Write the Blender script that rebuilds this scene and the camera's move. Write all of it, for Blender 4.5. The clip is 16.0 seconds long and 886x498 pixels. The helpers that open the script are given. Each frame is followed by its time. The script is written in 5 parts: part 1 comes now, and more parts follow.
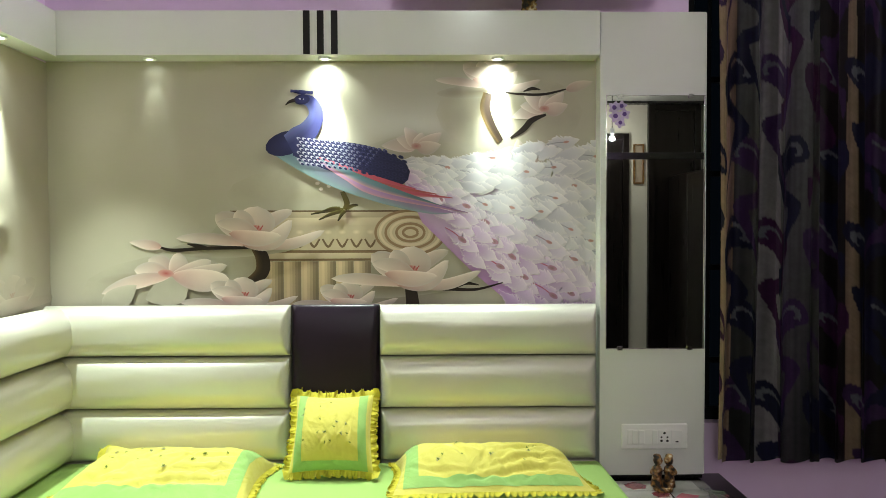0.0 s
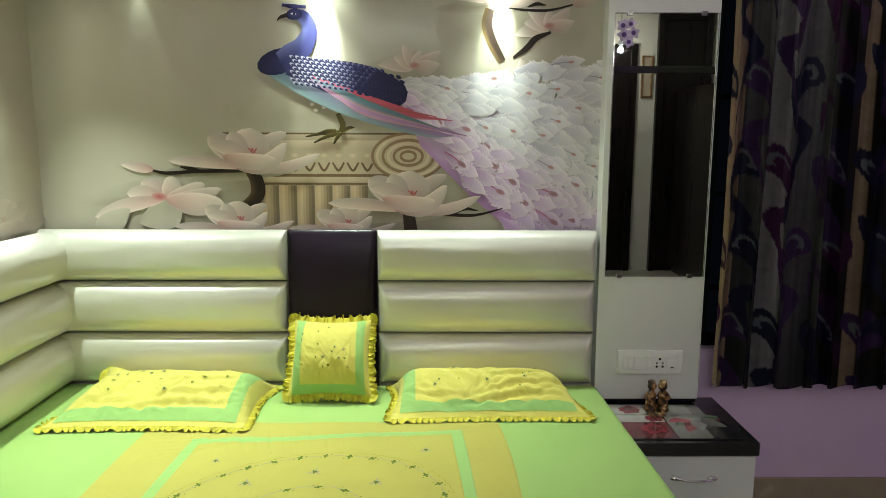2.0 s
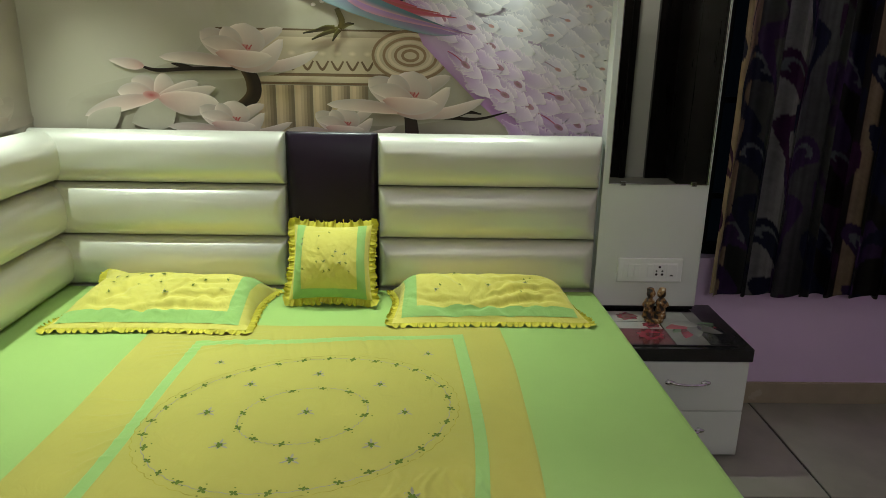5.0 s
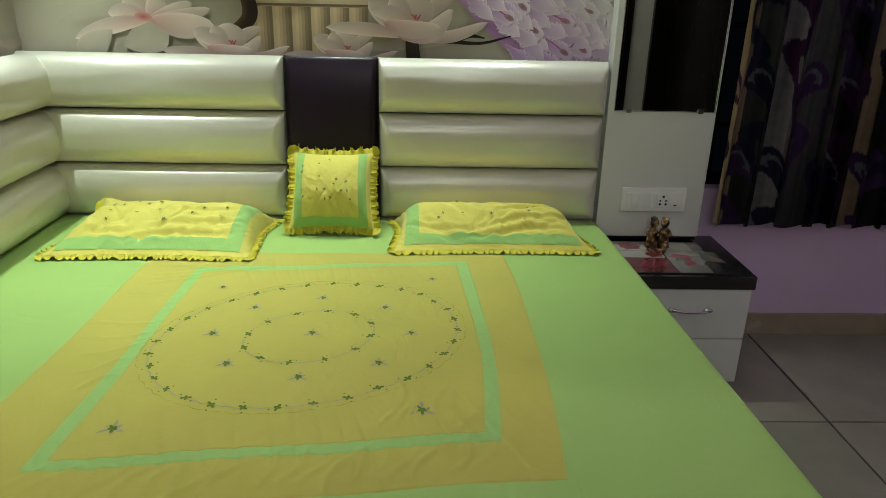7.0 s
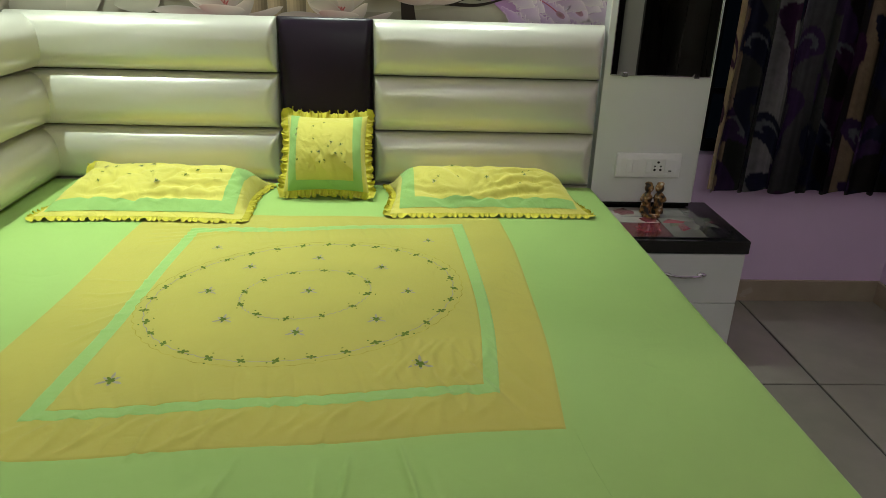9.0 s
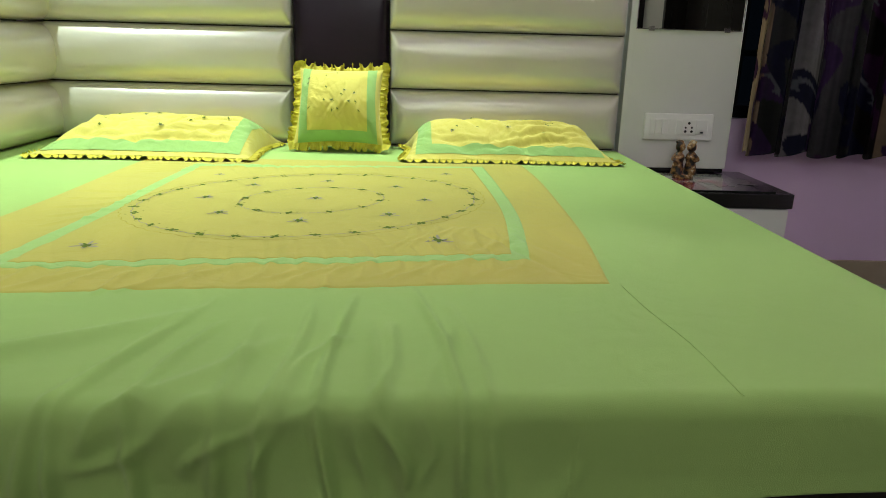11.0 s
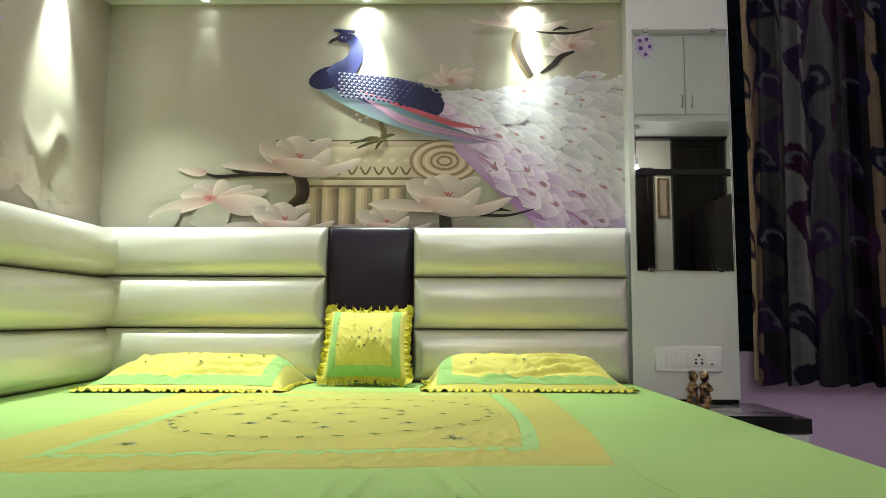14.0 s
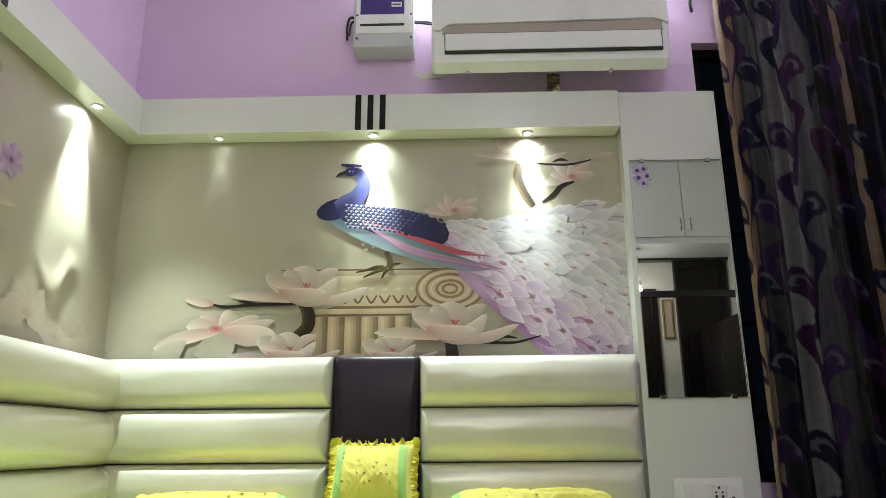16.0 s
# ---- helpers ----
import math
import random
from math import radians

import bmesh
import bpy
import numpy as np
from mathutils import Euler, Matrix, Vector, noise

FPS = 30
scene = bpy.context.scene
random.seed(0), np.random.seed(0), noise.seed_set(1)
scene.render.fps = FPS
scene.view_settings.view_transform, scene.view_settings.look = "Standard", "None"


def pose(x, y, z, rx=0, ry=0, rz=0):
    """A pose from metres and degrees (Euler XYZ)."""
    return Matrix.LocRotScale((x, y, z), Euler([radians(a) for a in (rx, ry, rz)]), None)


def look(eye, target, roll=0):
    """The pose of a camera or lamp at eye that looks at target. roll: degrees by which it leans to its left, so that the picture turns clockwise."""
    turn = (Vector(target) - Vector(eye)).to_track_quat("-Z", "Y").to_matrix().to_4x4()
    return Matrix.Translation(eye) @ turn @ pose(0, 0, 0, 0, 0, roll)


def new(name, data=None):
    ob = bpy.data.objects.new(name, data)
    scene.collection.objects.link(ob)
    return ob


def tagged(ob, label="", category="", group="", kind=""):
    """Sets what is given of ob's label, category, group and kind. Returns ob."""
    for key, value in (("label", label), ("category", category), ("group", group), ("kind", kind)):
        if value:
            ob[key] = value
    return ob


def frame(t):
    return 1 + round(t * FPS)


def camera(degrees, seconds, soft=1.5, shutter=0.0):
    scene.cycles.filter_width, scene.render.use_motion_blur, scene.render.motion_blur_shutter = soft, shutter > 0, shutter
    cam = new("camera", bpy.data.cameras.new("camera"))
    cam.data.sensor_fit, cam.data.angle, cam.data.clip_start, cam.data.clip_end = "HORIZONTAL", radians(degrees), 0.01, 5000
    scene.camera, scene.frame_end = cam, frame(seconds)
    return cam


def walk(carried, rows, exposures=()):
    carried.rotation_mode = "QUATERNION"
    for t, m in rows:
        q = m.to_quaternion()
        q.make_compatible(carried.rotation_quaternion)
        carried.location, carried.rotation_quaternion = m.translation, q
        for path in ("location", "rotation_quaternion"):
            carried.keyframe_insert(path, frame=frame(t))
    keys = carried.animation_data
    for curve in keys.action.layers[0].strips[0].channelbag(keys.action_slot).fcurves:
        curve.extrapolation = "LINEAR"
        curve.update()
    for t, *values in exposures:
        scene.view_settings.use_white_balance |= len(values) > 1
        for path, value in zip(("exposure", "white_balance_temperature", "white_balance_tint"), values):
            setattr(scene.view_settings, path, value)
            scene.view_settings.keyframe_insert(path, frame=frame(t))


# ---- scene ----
cam = camera(64.5, 16.0, soft=0.85)
PATH = [
    (0, (1.315, -2.412, 1.236), (1.338, -0.413, 1.181), -0.2),
    (0.5, (1.315, -2.389, 1.286), (1.338, -0.394, 1.139), -0.4),
    (1, (1.331, -2.38, 1.288), (1.333, -0.391, 1.085), -0.2),
    (1.5, (1.316, -2.376, 1.258), (1.348, -0.39, 1.021), -0.2),
    (2, (1.33, -2.366, 1.286), (1.345, -0.39, 0.975), 0.2),
    (2.5, (1.327, -2.346, 1.318), (1.338, -0.387, 0.915), 0.3),
    (3, (1.32, -2.341, 1.308), (1.332, -0.392, 0.858), 0.6),
    (3.5, (1.327, -2.344, 1.303), (1.329, -0.404, 0.815), 0.3),
    (5.8, (1.281, -2.332, 1.248), (1.337, -0.435, 0.615), 1.4),
    (6, (1.279, -2.333, 1.237), (1.333, -0.443, 0.586), 1.4),
    (6.5, (1.272, -2.331, 1.224), (1.315, -0.452, 0.539), 1.7),
    (7, (1.266, -2.332, 1.21), (1.331, -0.464, 0.5), 1.3),
    (7.5, (1.265, -2.337, 1.202), (1.324, -0.482, 0.459), 1.1),
    (8, (1.257, -2.342, 1.191), (1.312, -0.497, 0.419), 1.4),
    (8.5, (1.245, -2.346, 1.173), (1.335, -0.517, 0.369), 1.2),
    (9, (1.251, -2.346, 1.165), (1.345, -0.501, 0.4), 1.8),
    (9.2, (1.259, -2.346, 1.148), (1.362, -0.499, 0.387), 2.3),
    (11.3, (1.252, -2.325, 0.704), (1.272, -0.385, 0.217), 1.2),
    (11.5, (1.262, -2.327, 0.674), (1.25, -0.373, 0.247), 0.7),
    (12, (1.28, -2.343, 0.671), (1.226, -0.356, 0.446), 0.2),
    (12.5, (1.264, -2.387, 0.677), (1.254, -0.39, 0.557), 0.3),
    (13, (1.267, -2.411, 0.685), (1.267, -0.411, 0.644), 0.1),
    (13.5, (1.271, -2.437, 0.674), (1.247, -0.438, 0.73), 0.7),
    (14, (1.278, -2.46, 0.67), (1.237, -0.47, 0.866), 0.3),
    (14.5, (1.271, -2.461, 0.674), (1.246, -0.488, 1.0), -0.2),
    (15, (1.266, -2.458, 0.677), (1.223, -0.495, 1.058), -0.3),
    (15.5, (1.27, -2.463, 0.686), (1.218, -0.515, 1.137), -0.6),
    (16, (1.271, -2.464, 0.69), (1.221, -0.538, 1.226), -0.4),
]
EXPOSURES = [(0, -0.12, 6450, 11), (1.0, -0.22, 6400, 11), (2.0, -0.38, 6400, 11), (3.5, -0.58, 6450, 11), (6, -0.84, 6400, 11), (8, -0.80, 6400, 11), (9, -0.68, 6450, 11), (11.5, -0.24, 6350, 12), (12.5, -0.28, 6350, 12), (14.0, -0.12, 6300, 13), (16, -0.06, 6200, 14)]
walk(cam, [(t, look(*p)) for t, *p in PATH], EXPOSURES)

# ---- world and light ----
world = bpy.data.worlds.new("world")
scene.world = world
world.use_nodes = True
world.node_tree.nodes["Background"].inputs[0].default_value = (0.02, 0.025, 0.04, 1)
world.node_tree.nodes["Background"].inputs[1].default_value = 0.03


def lamp(name, kind, m, energy, color, size=0.1, size_y=0.05, angle=60, blend=0.5):
    d = bpy.data.lights.new(name, kind)
    d.energy, d.color = energy, color
    if kind == "AREA":
        d.shape, d.size, d.size_y = "RECTANGLE", size, size_y
    else:
        d.shadow_soft_size = size
    if kind == "SPOT":
        d.spot_size, d.spot_blend = radians(angle), blend
    ob = new(name, d)
    ob.matrix_world = m
    return ob


COOL = (0.82, 1.0, 0.84)
# recessed downlights in the underside of the cornice: (x, y, power)
DOWNLIGHTS = [(0.367, -0.046, 0.25), (0.950, -0.050, 9.0), (1.527, -0.046, 7.5), (0.048, -0.335, 9.0), (0.048, -1.05, 5.5)]
for x, y, power in DOWNLIGHTS:
    side = x < 0.1
    out = Vector((1, 0, 0)) if side else Vector((0, -1, 0))
    eye = Vector((x, y, 1.802 if not side else 1.796))
    down = Vector((0, 0, -1))
    # a narrow beam that grazes the wall, the bright patch beside the lens, and the wide light thrown into the room
    lamp("downlight_beam", "SPOT", look(eye, eye + down - out * 0.29), power * (9.0 if side else 5.2), COOL, 0.014, angle=44 if side else 37, blend=0.5)
    lamp("downlight_near", "SPOT", look(eye, eye + down - out * 0.45), power * (0.30 if side else 0.50), COOL, 0.010, angle=130, blend=1.0)
    if power > 1:
        lamp("downlight_spill", "SPOT", look(eye, eye + down + out * (0.30 if side else 0.33)), power * (10.5 if side else 6.6), COOL, 0.012, angle=74 if side else 86, blend=1.0)
# tube light on the wall over the air conditioner, unseen fill tube added on the wall facing the bed
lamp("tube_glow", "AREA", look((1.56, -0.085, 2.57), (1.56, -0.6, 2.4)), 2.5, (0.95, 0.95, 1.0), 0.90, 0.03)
lamp("far_fill_glow", "AREA", look((1.15, -4.55, 2.30), (1.0, -1.6, 0.8)), 12.0, (0.92, 1.0, 0.90), 1.10, 0.04)

# unseen ceiling lamp added to brighten the loft cupboard and the far end
lamp("globe_fill_glow", "POINT", pose(1.60, -2.95, 2.90), 17.0, (0.92, 1.0, 0.92), 0.06)

# small lamp of the passage, seen in the mirror
lamp("passage_glow", "POINT", pose(2.95, -4.20, 2.07), 8, (1.0, 0.97, 0.9), 0.022)

# ---- materials ----


def mat(name, color, rough=0.5, metal=0.0, vary=0.06, vscale=6.0, bump=0.0, bscale=200.0, coat=0.0, sheen=0.0, stretch=(1, 1, 1), rvary=0.08, ink=False, piece=0.0, spec=0.5, crease=0.0):
    m = bpy.data.materials.new(name)
    m.use_nodes = True
    nt = m.node_tree
    b = nt.nodes["Principled BSDF"]
    b.inputs["Metallic"].default_value = metal
    b.inputs["Specular IOR Level"].default_value = spec
    b.inputs["Coat Weight"].default_value = coat
    b.inputs["Coat Roughness"].default_value = 0.12
    b.inputs["Sheen Weight"].default_value = sheen
    tc = nt.nodes.new("ShaderNodeTexCoord")
    mp = nt.nodes.new("ShaderNodeMapping")
    mp.inputs["Scale"].default_value = stretch
    nt.links.new(tc.outputs["Object"], mp.inputs["Vector"])
    n1 = nt.nodes.new("ShaderNodeTexNoise")
    n1.inputs["Scale"].default_value, n1.inputs["Detail"].default_value = vscale, 6
    nt.links.new(mp.outputs["Vector"], n1.inputs["Vector"])
    ramp = nt.nodes.new("ShaderNodeMapRange")
    ramp.inputs["From Min"].default_value, ramp.inputs["From Max"].default_value = 0.3, 0.7
    ramp.inputs["To Min"].default_value, ramp.inputs["To Max"].default_value = 1 - vary, 1 + vary
    nt.links.new(n1.outputs["Fac"], ramp.inputs["Value"])
    scale = nt.nodes.new("ShaderNodeVectorMath")
    scale.operation = "SCALE"
    if ink:
        at = nt.nodes.new("ShaderNodeAttribute")
        at.attribute_name = "ink"
        nt.links.new(at.outputs["Color"], scale.inputs[0])
    else:
        scale.inputs[0].default_value = color
    last = ramp.outputs["Result"]
    if piece:
        info = nt.nodes.new("ShaderNodeObjectInfo")
        pr = nt.nodes.new("ShaderNodeMapRange")
        pr.inputs["To Min"].default_value, pr.inputs["To Max"].default_value = 1 - piece, 1 + piece
        nt.links.new(info.outputs["Random"], pr.inputs["Value"])
        mul = nt.nodes.new("ShaderNodeMath")
        mul.operation = "MULTIPLY"
        nt.links.new(last, mul.inputs[0])
        nt.links.new(pr.outputs["Result"], mul.inputs[1])
        last = mul.outputs[0]
    nt.links.new(last, scale.inputs["Scale"])
    nt.links.new(scale.outputs["Vector"], b.inputs["Base Color"])
    n2 = nt.nodes.new("ShaderNodeTexNoise")
    n2.inputs["Scale"].default_value, n2.inputs["Detail"].default_value = bscale, 4
    nt.links.new(mp.outputs["Vector"], n2.inputs["Vector"])
    rr = nt.nodes.new("ShaderNodeMapRange")
    rr.inputs["To Min"].default_value, rr.inputs["To Max"].default_value = max(0.02, rough - rvary), min(1, rough + rvary)
    nt.links.new(n1.outputs["Fac"], rr.inputs["Value"])
    nt.links.new(rr.outputs["Result"], b.inputs["Roughness"])
    if bump:
        bp = nt.nodes.new("ShaderNodeBump")
        bp.inputs["Strength"].default_value, bp.inputs["Distance"].default_value = bump, 0.002
        nt.links.new(n2.outputs["Fac"], bp.inputs["Height"])
        nt.links.new(bp.outputs["Normal"], b.inputs["Normal"])
        if crease:
            n3 = nt.nodes.new("ShaderNodeTexNoise")
            n3.inputs["Scale"].default_value, n3.inputs["Detail"].default_value, n3.inputs["Distortion"].default_value = 11.0, 3, 2.2
            nt.links.new(mp.outputs["Vector"], n3.inputs["Vector"])
            b3 = nt.nodes.new("ShaderNodeBump")
            b3.inputs["Strength"].default_value, b3.inputs["Distance"].default_value = crease, 0.012
            nt.links.new(n3.outputs["Fac"], b3.inputs["Height"])
            nt.links.new(b3.outputs["Normal"], bp.inputs["Normal"])
    return m


def glow(name, color, strength):
    m = bpy.data.materials.new(name)
    m.use_nodes = True
    b = m.node_tree.nodes["Principled BSDF"]
    b.inputs["Base Color"].default_value = (0.8, 0.8, 0.8, 1) if strength > 1 else (0, 0, 0, 1)
    b.inputs["Specular IOR Level"].default_value = 0.5 if strength > 1 else 0.0
    b.inputs["Emission Color"].default_value = (*color, 1)
    b.inputs["Emission Strength"].default_value = strength
    return m


M_LILAC = mat("lilac_wall_paint", (0.70, 0.52, 0.74), 0.6, vary=0.05, vscale=2.5, bump=0.15, bscale=60)
M_CREAMWALL = mat("cream_wall_paint", (0.58, 0.56, 0.46), 0.65, vary=0.05, vscale=2, bump=0.12, bscale=60)
M_CEIL = mat("ceiling_paint", (0.78, 0.77, 0.74), 0.8, vary=0.03, vscale=2, bump=0.1)
M_TILE = mat("beige_vitrified_tile", (0.29, 0.265, 0.215), 0.16, vary=0.08, vscale=7, piece=0.05)
M_GROUT = mat("dark_grout", (0.022, 0.018, 0.015), 0.9, vary=0.2, vscale=30)
M_SKIRT = mat("tan_skirting_tile", (0.36, 0.29, 0.21), 0.25, vary=0.1, vscale=9)
M_LAM = mat("white_gloss_laminate", (0.75, 0.76, 0.72), 0.22, vary=0.02, vscale=3, coat=0.3)
M_LEATHER = mat("pearl_leatherette", (0.71, 0.68, 0.60), 0.30, metal=0.28, vary=0.03, vscale=5, bump=0.06, bscale=420, coat=0.15, rvary=0.015)
M_PLUM = mat("plum_leatherette", (0.011, 0.0035, 0.013), 0.34, vary=0.10, vscale=6, bump=0.10, bscale=420, spec=0.35, rvary=0.02)
# backboard colour, dark to give the shade in the seams between pads
M_SEAMSHADE = mat("seam_shadow_fabric", (0.10, 0.09, 0.06), 0.8)
M_BLACK = mat("black_laminate", (0.012, 0.011, 0.012), 0.18, vary=0.2, vscale=6, coat=0.3)
M_DARKWOOD = mat("dark_polished_wood", (0.006, 0.004, 0.003), 0.30, vary=0.35, vscale=4, spec=0.25, stretch=(6, 6, 0.6))
M_GREEN = mat("apple_green_cotton", (0.325, 0.485, 0.14), 0.85, vary=0.035, vscale=4, bump=0.25, bscale=900, sheen=0.07, crease=0.12, spec=0.2)
M_MINT = mat("mint_green_cotton", (0.30, 0.485, 0.145), 0.85, spec=0.2, vary=0.05, vscale=5, bump=0.25, bscale=900, sheen=0.15, crease=0.35)
M_YELLOW = mat("mango_yellow_cotton", (0.45, 0.40, 0.085), 0.85, vary=0.05, vscale=5, bump=0.25, bscale=900, sheen=0.07, crease=0.22, spec=0.2)
M_PILLOW = mat("lemon_yellow_cotton", (0.63, 0.55, 0.115), 0.8, spec=0.25, vary=0.06, vscale=6, bump=0.25, bscale=900, sheen=0.15, crease=0.5)
M_RUFFLE = mat("golden_ruffle_cotton", (0.54, 0.47, 0.04), 0.85, vary=0.18, vscale=40, bump=0.25, bscale=900)
M_LEAFTHREAD = mat("dark_green_thread", (0.12, 0.17, 0.03), 0.9, vary=0.15, vscale=60, spec=0.05)
M_GREYTHREAD = mat("grey_lilac_thread", (0.33, 0.30, 0.24), 0.9, vary=0.15, vscale=60, spec=0.05)
M_LINETHREAD = mat("olive_outline_thread", (0.40, 0.35, 0.07), 0.9, vary=0.25, vscale=60, spec=0.05)
M_CHROME = mat("chrome", (0.75, 0.75, 0.76), 0.12, metal=1.0, vary=0.02)
M_PLASTIC = mat("white_switch_plastic", (0.88, 0.88, 0.85), 0.3, vary=0.02)
M_HOLE = mat("black_socket_hole", (0.01, 0.01, 0.01), 0.6)
M_GOLD = mat("antique_gold_paint", (0.24, 0.13, 0.04), 0.36, metal=0.6, vary=0.7, vscale=60, bump=0.4, bscale=140)
M_FIGURE = mat("gilt_and_cream_resin", (1, 1, 1), 0.38, vary=0.2, vscale=40, bump=0.4, bscale=140)
nt = M_FIGURE.node_tree
nz = nt.nodes.new("ShaderNodeTexNoise")
nz.inputs["Scale"].default_value, nz.inputs["Detail"].default_value = 62.0, 2
cr = nt.nodes.new("ShaderNodeValToRGB")
for pos, col in ((0.42, (0.010, 0.006, 0.004, 1)), (0.52, (0.20, 0.09, 0.02, 1)), (0.60, (0.30, 0.17, 0.05, 1)), (0.68, (0.55, 0.46, 0.33, 1))):
    e = cr.color_ramp.elements.new(pos)
    e.color = col
cr.color_ramp.elements[0].color = (0.012, 0.007, 0.004, 1)
nt.links.new(nt.nodes["Texture Coordinate"].outputs["Object"], nz.inputs["Vector"])
nt.links.new(nz.outputs["Fac"], cr.inputs["Fac"])
nt.links.new(cr.outputs["Color"], nt.nodes["Principled BSDF"].inputs["Base Color"])
M_ACWHITE = mat("white_appliance_plastic", (0.83, 0.84, 0.82), 0.3, vary=0.02, vscale=3)
M_ACBEIGE = mat("beige_grey_trim_plastic", (0.40, 0.34, 0.29), 0.4, vary=0.04)
M_PURPLE = mat("violet_label", (0.055, 0.03, 0.22), 0.35, vary=0.2, vscale=20)
M_STABGREY = mat("pale_grey_steel_case", (0.55, 0.56, 0.58), 0.35, vary=0.03)
M_CABLE = mat("black_cable", (0.015, 0.015, 0.015), 0.5)
M_PLASTER = mat("white_plaster_patch", (0.66, 0.63, 0.56), 0.85, vary=0.1, vscale=30, bump=0.5, bscale=60)
M_PRINT = mat("vinyl_print", (1, 1, 1), 0.45, vary=0.05, vscale=14, ink=True, bump=0.04, bscale=240, spec=0.25)
M_MURAL = mat("cream_mural_vinyl", (0.43, 0.386, 0.306), 0.38, vary=0.045, vscale=2.2, bump=0.05, bscale=240, coat=0.15)
M_SIDEVINYL = mat("glossy_cream_vinyl", (0.43, 0.38, 0.305), 0.30, vary=0.10, vscale=3.0, bump=0.55, bscale=5.5, coat=0.12)
M_LAMPGLOW = glow("downlight_diffuser", (0.95, 1.0, 0.95), 30)
M_LAMPDIM = glow("dim_downlight_diffuser", (0.95, 1.0, 0.95), 6)
M_NIGHT = glow("night_outside", (0.05, 0.09, 0.14), 0.02)
M_TUBE = glow("tube_diffuser", (0.95, 0.97, 1.0), 150)
M_FARFILL = glow("far_fill_diffuser", (0.92, 1.0, 0.90), 20)
M_STEEL = mat("grey_window_steel", (0.004, 0.004, 0.005), 0.6, vary=0.1, spec=0.1)

M_MIRROR = bpy.data.materials.new("mirror_silver")
M_MIRROR.use_nodes = True
_b = M_MIRROR.node_tree.nodes["Principled BSDF"]
_b.inputs["Base Color"].default_value = (0.80, 0.83, 0.80, 1)
_b.inputs["Metallic"].default_value, _b.inputs["Roughness"].default_value = 1.0, 0.01

# ---- building helpers ----
BASE = {}


def thing(name, loc, label="", category="", group="", kind=""):
    ob = new(name)
    ob.empty_display_size = 0.05
    ob.location = loc
    BASE[ob.name] = Vector(loc)
    return tagged(ob, label, category, group, kind)


def adopt(ob, parent):
    ob.parent = parent
    ob.matrix_parent_inverse = Matrix.Translation(-BASE.get(parent.name, Vector((0, 0, 0))))
    return ob


def part(name, bm, material, parent=None, label="", smooth=False):
    me = bpy.data.meshes.new(name)
    bmesh.ops.recalc_face_normals(bm, faces=bm.faces) if not smooth == "keep" else None
    bm.to_mesh(me)
    bm.free()
    me.materials.append(material)
    if smooth:
        me.polygons.foreach_set("use_smooth", [True] * len(me.polygons))
    ob = new(name, me)
    if label:
        ob["label"] = label
    return adopt(ob, parent) if parent else ob


def bx(bm, x0, x1, y0, y1, z0, z1, bev=0.0, seg=2):
    r = bmesh.ops.create_cube(bm, size=1)
    for v in r["verts"]:
        v.co = Vector(((x0 + x1) / 2 + v.co.x * (x1 - x0), (y0 + y1) / 2 + v.co.y * (y1 - y0), (z0 + z1) / 2 + v.co.z * (z1 - z0)))
    if bev:
        es = list({e for v in r["verts"] for e in v.link_edges})
        bmesh.ops.bevel(bm, geom=es, offset=bev, segments=seg, affect="EDGES", profile=0.5)
    return bm


def box(*a, **k):
    return bx(bmesh.new(), *a, **k)


def cyl(bm, p, q, r, seg=14, r2=None):
    p, q = Vector(p), Vector(q)
    m = Matrix.Translation((p + q) / 2) @ (q - p).to_track_quat("Z", "Y").to_matrix().to_4x4()
    bmesh.ops.create_cone(bm, cap_ends=True, segments=seg, radius1=r, radius2=r if r2 is None else r2, depth=(q - p).length, matrix=m)
    return bm


def ball(bm, c, r, s=(1, 1, 1), seg=12):
    bmesh.ops.create_uvsphere(bm, u_segments=seg, v_segments=max(6, seg // 2), radius=r, matrix=Matrix.Translation(c) @ Matrix.Diagonal((*s, 1)))
    return bm


def sheet_of(bm, nu, nv, fn, keep=None):
    """A grid of (nu+1) x (nv+1) points fn(u, v), u and v from 0 to 1."""
    vs = [[bm.verts.new(fn(i / nu, j / nv)) for j in range(nv + 1)] for i in range(nu + 1)]
    for i in range(nu):
        for j in range(nv):
            bm.faces.new((vs[i][j], vs[i + 1][j], vs[i + 1][j + 1], vs[i][j + 1]))
    return bm


def spline(pts, n):
    """n + 1 points along a smooth curve through pts (any number of coordinates)."""
    p = [np.array(q, float) for q in pts]
    p = [2 * p[0] - p[1]] + p + [2 * p[-1] - p[-2]]
    out = []
    for k in range(n + 1):
        t = k / n * (len(p) - 3)
        i = min(int(t), len(p) - 4)
        f = t - i
        a, b, c, d = p[i:i + 4]
        out.append(0.5 * (2 * b + (c - a) * f + (2 * a - 5 * b + 4 * c - d) * f * f + (3 * b - a - 3 * c + d) * f ** 3))
    return out


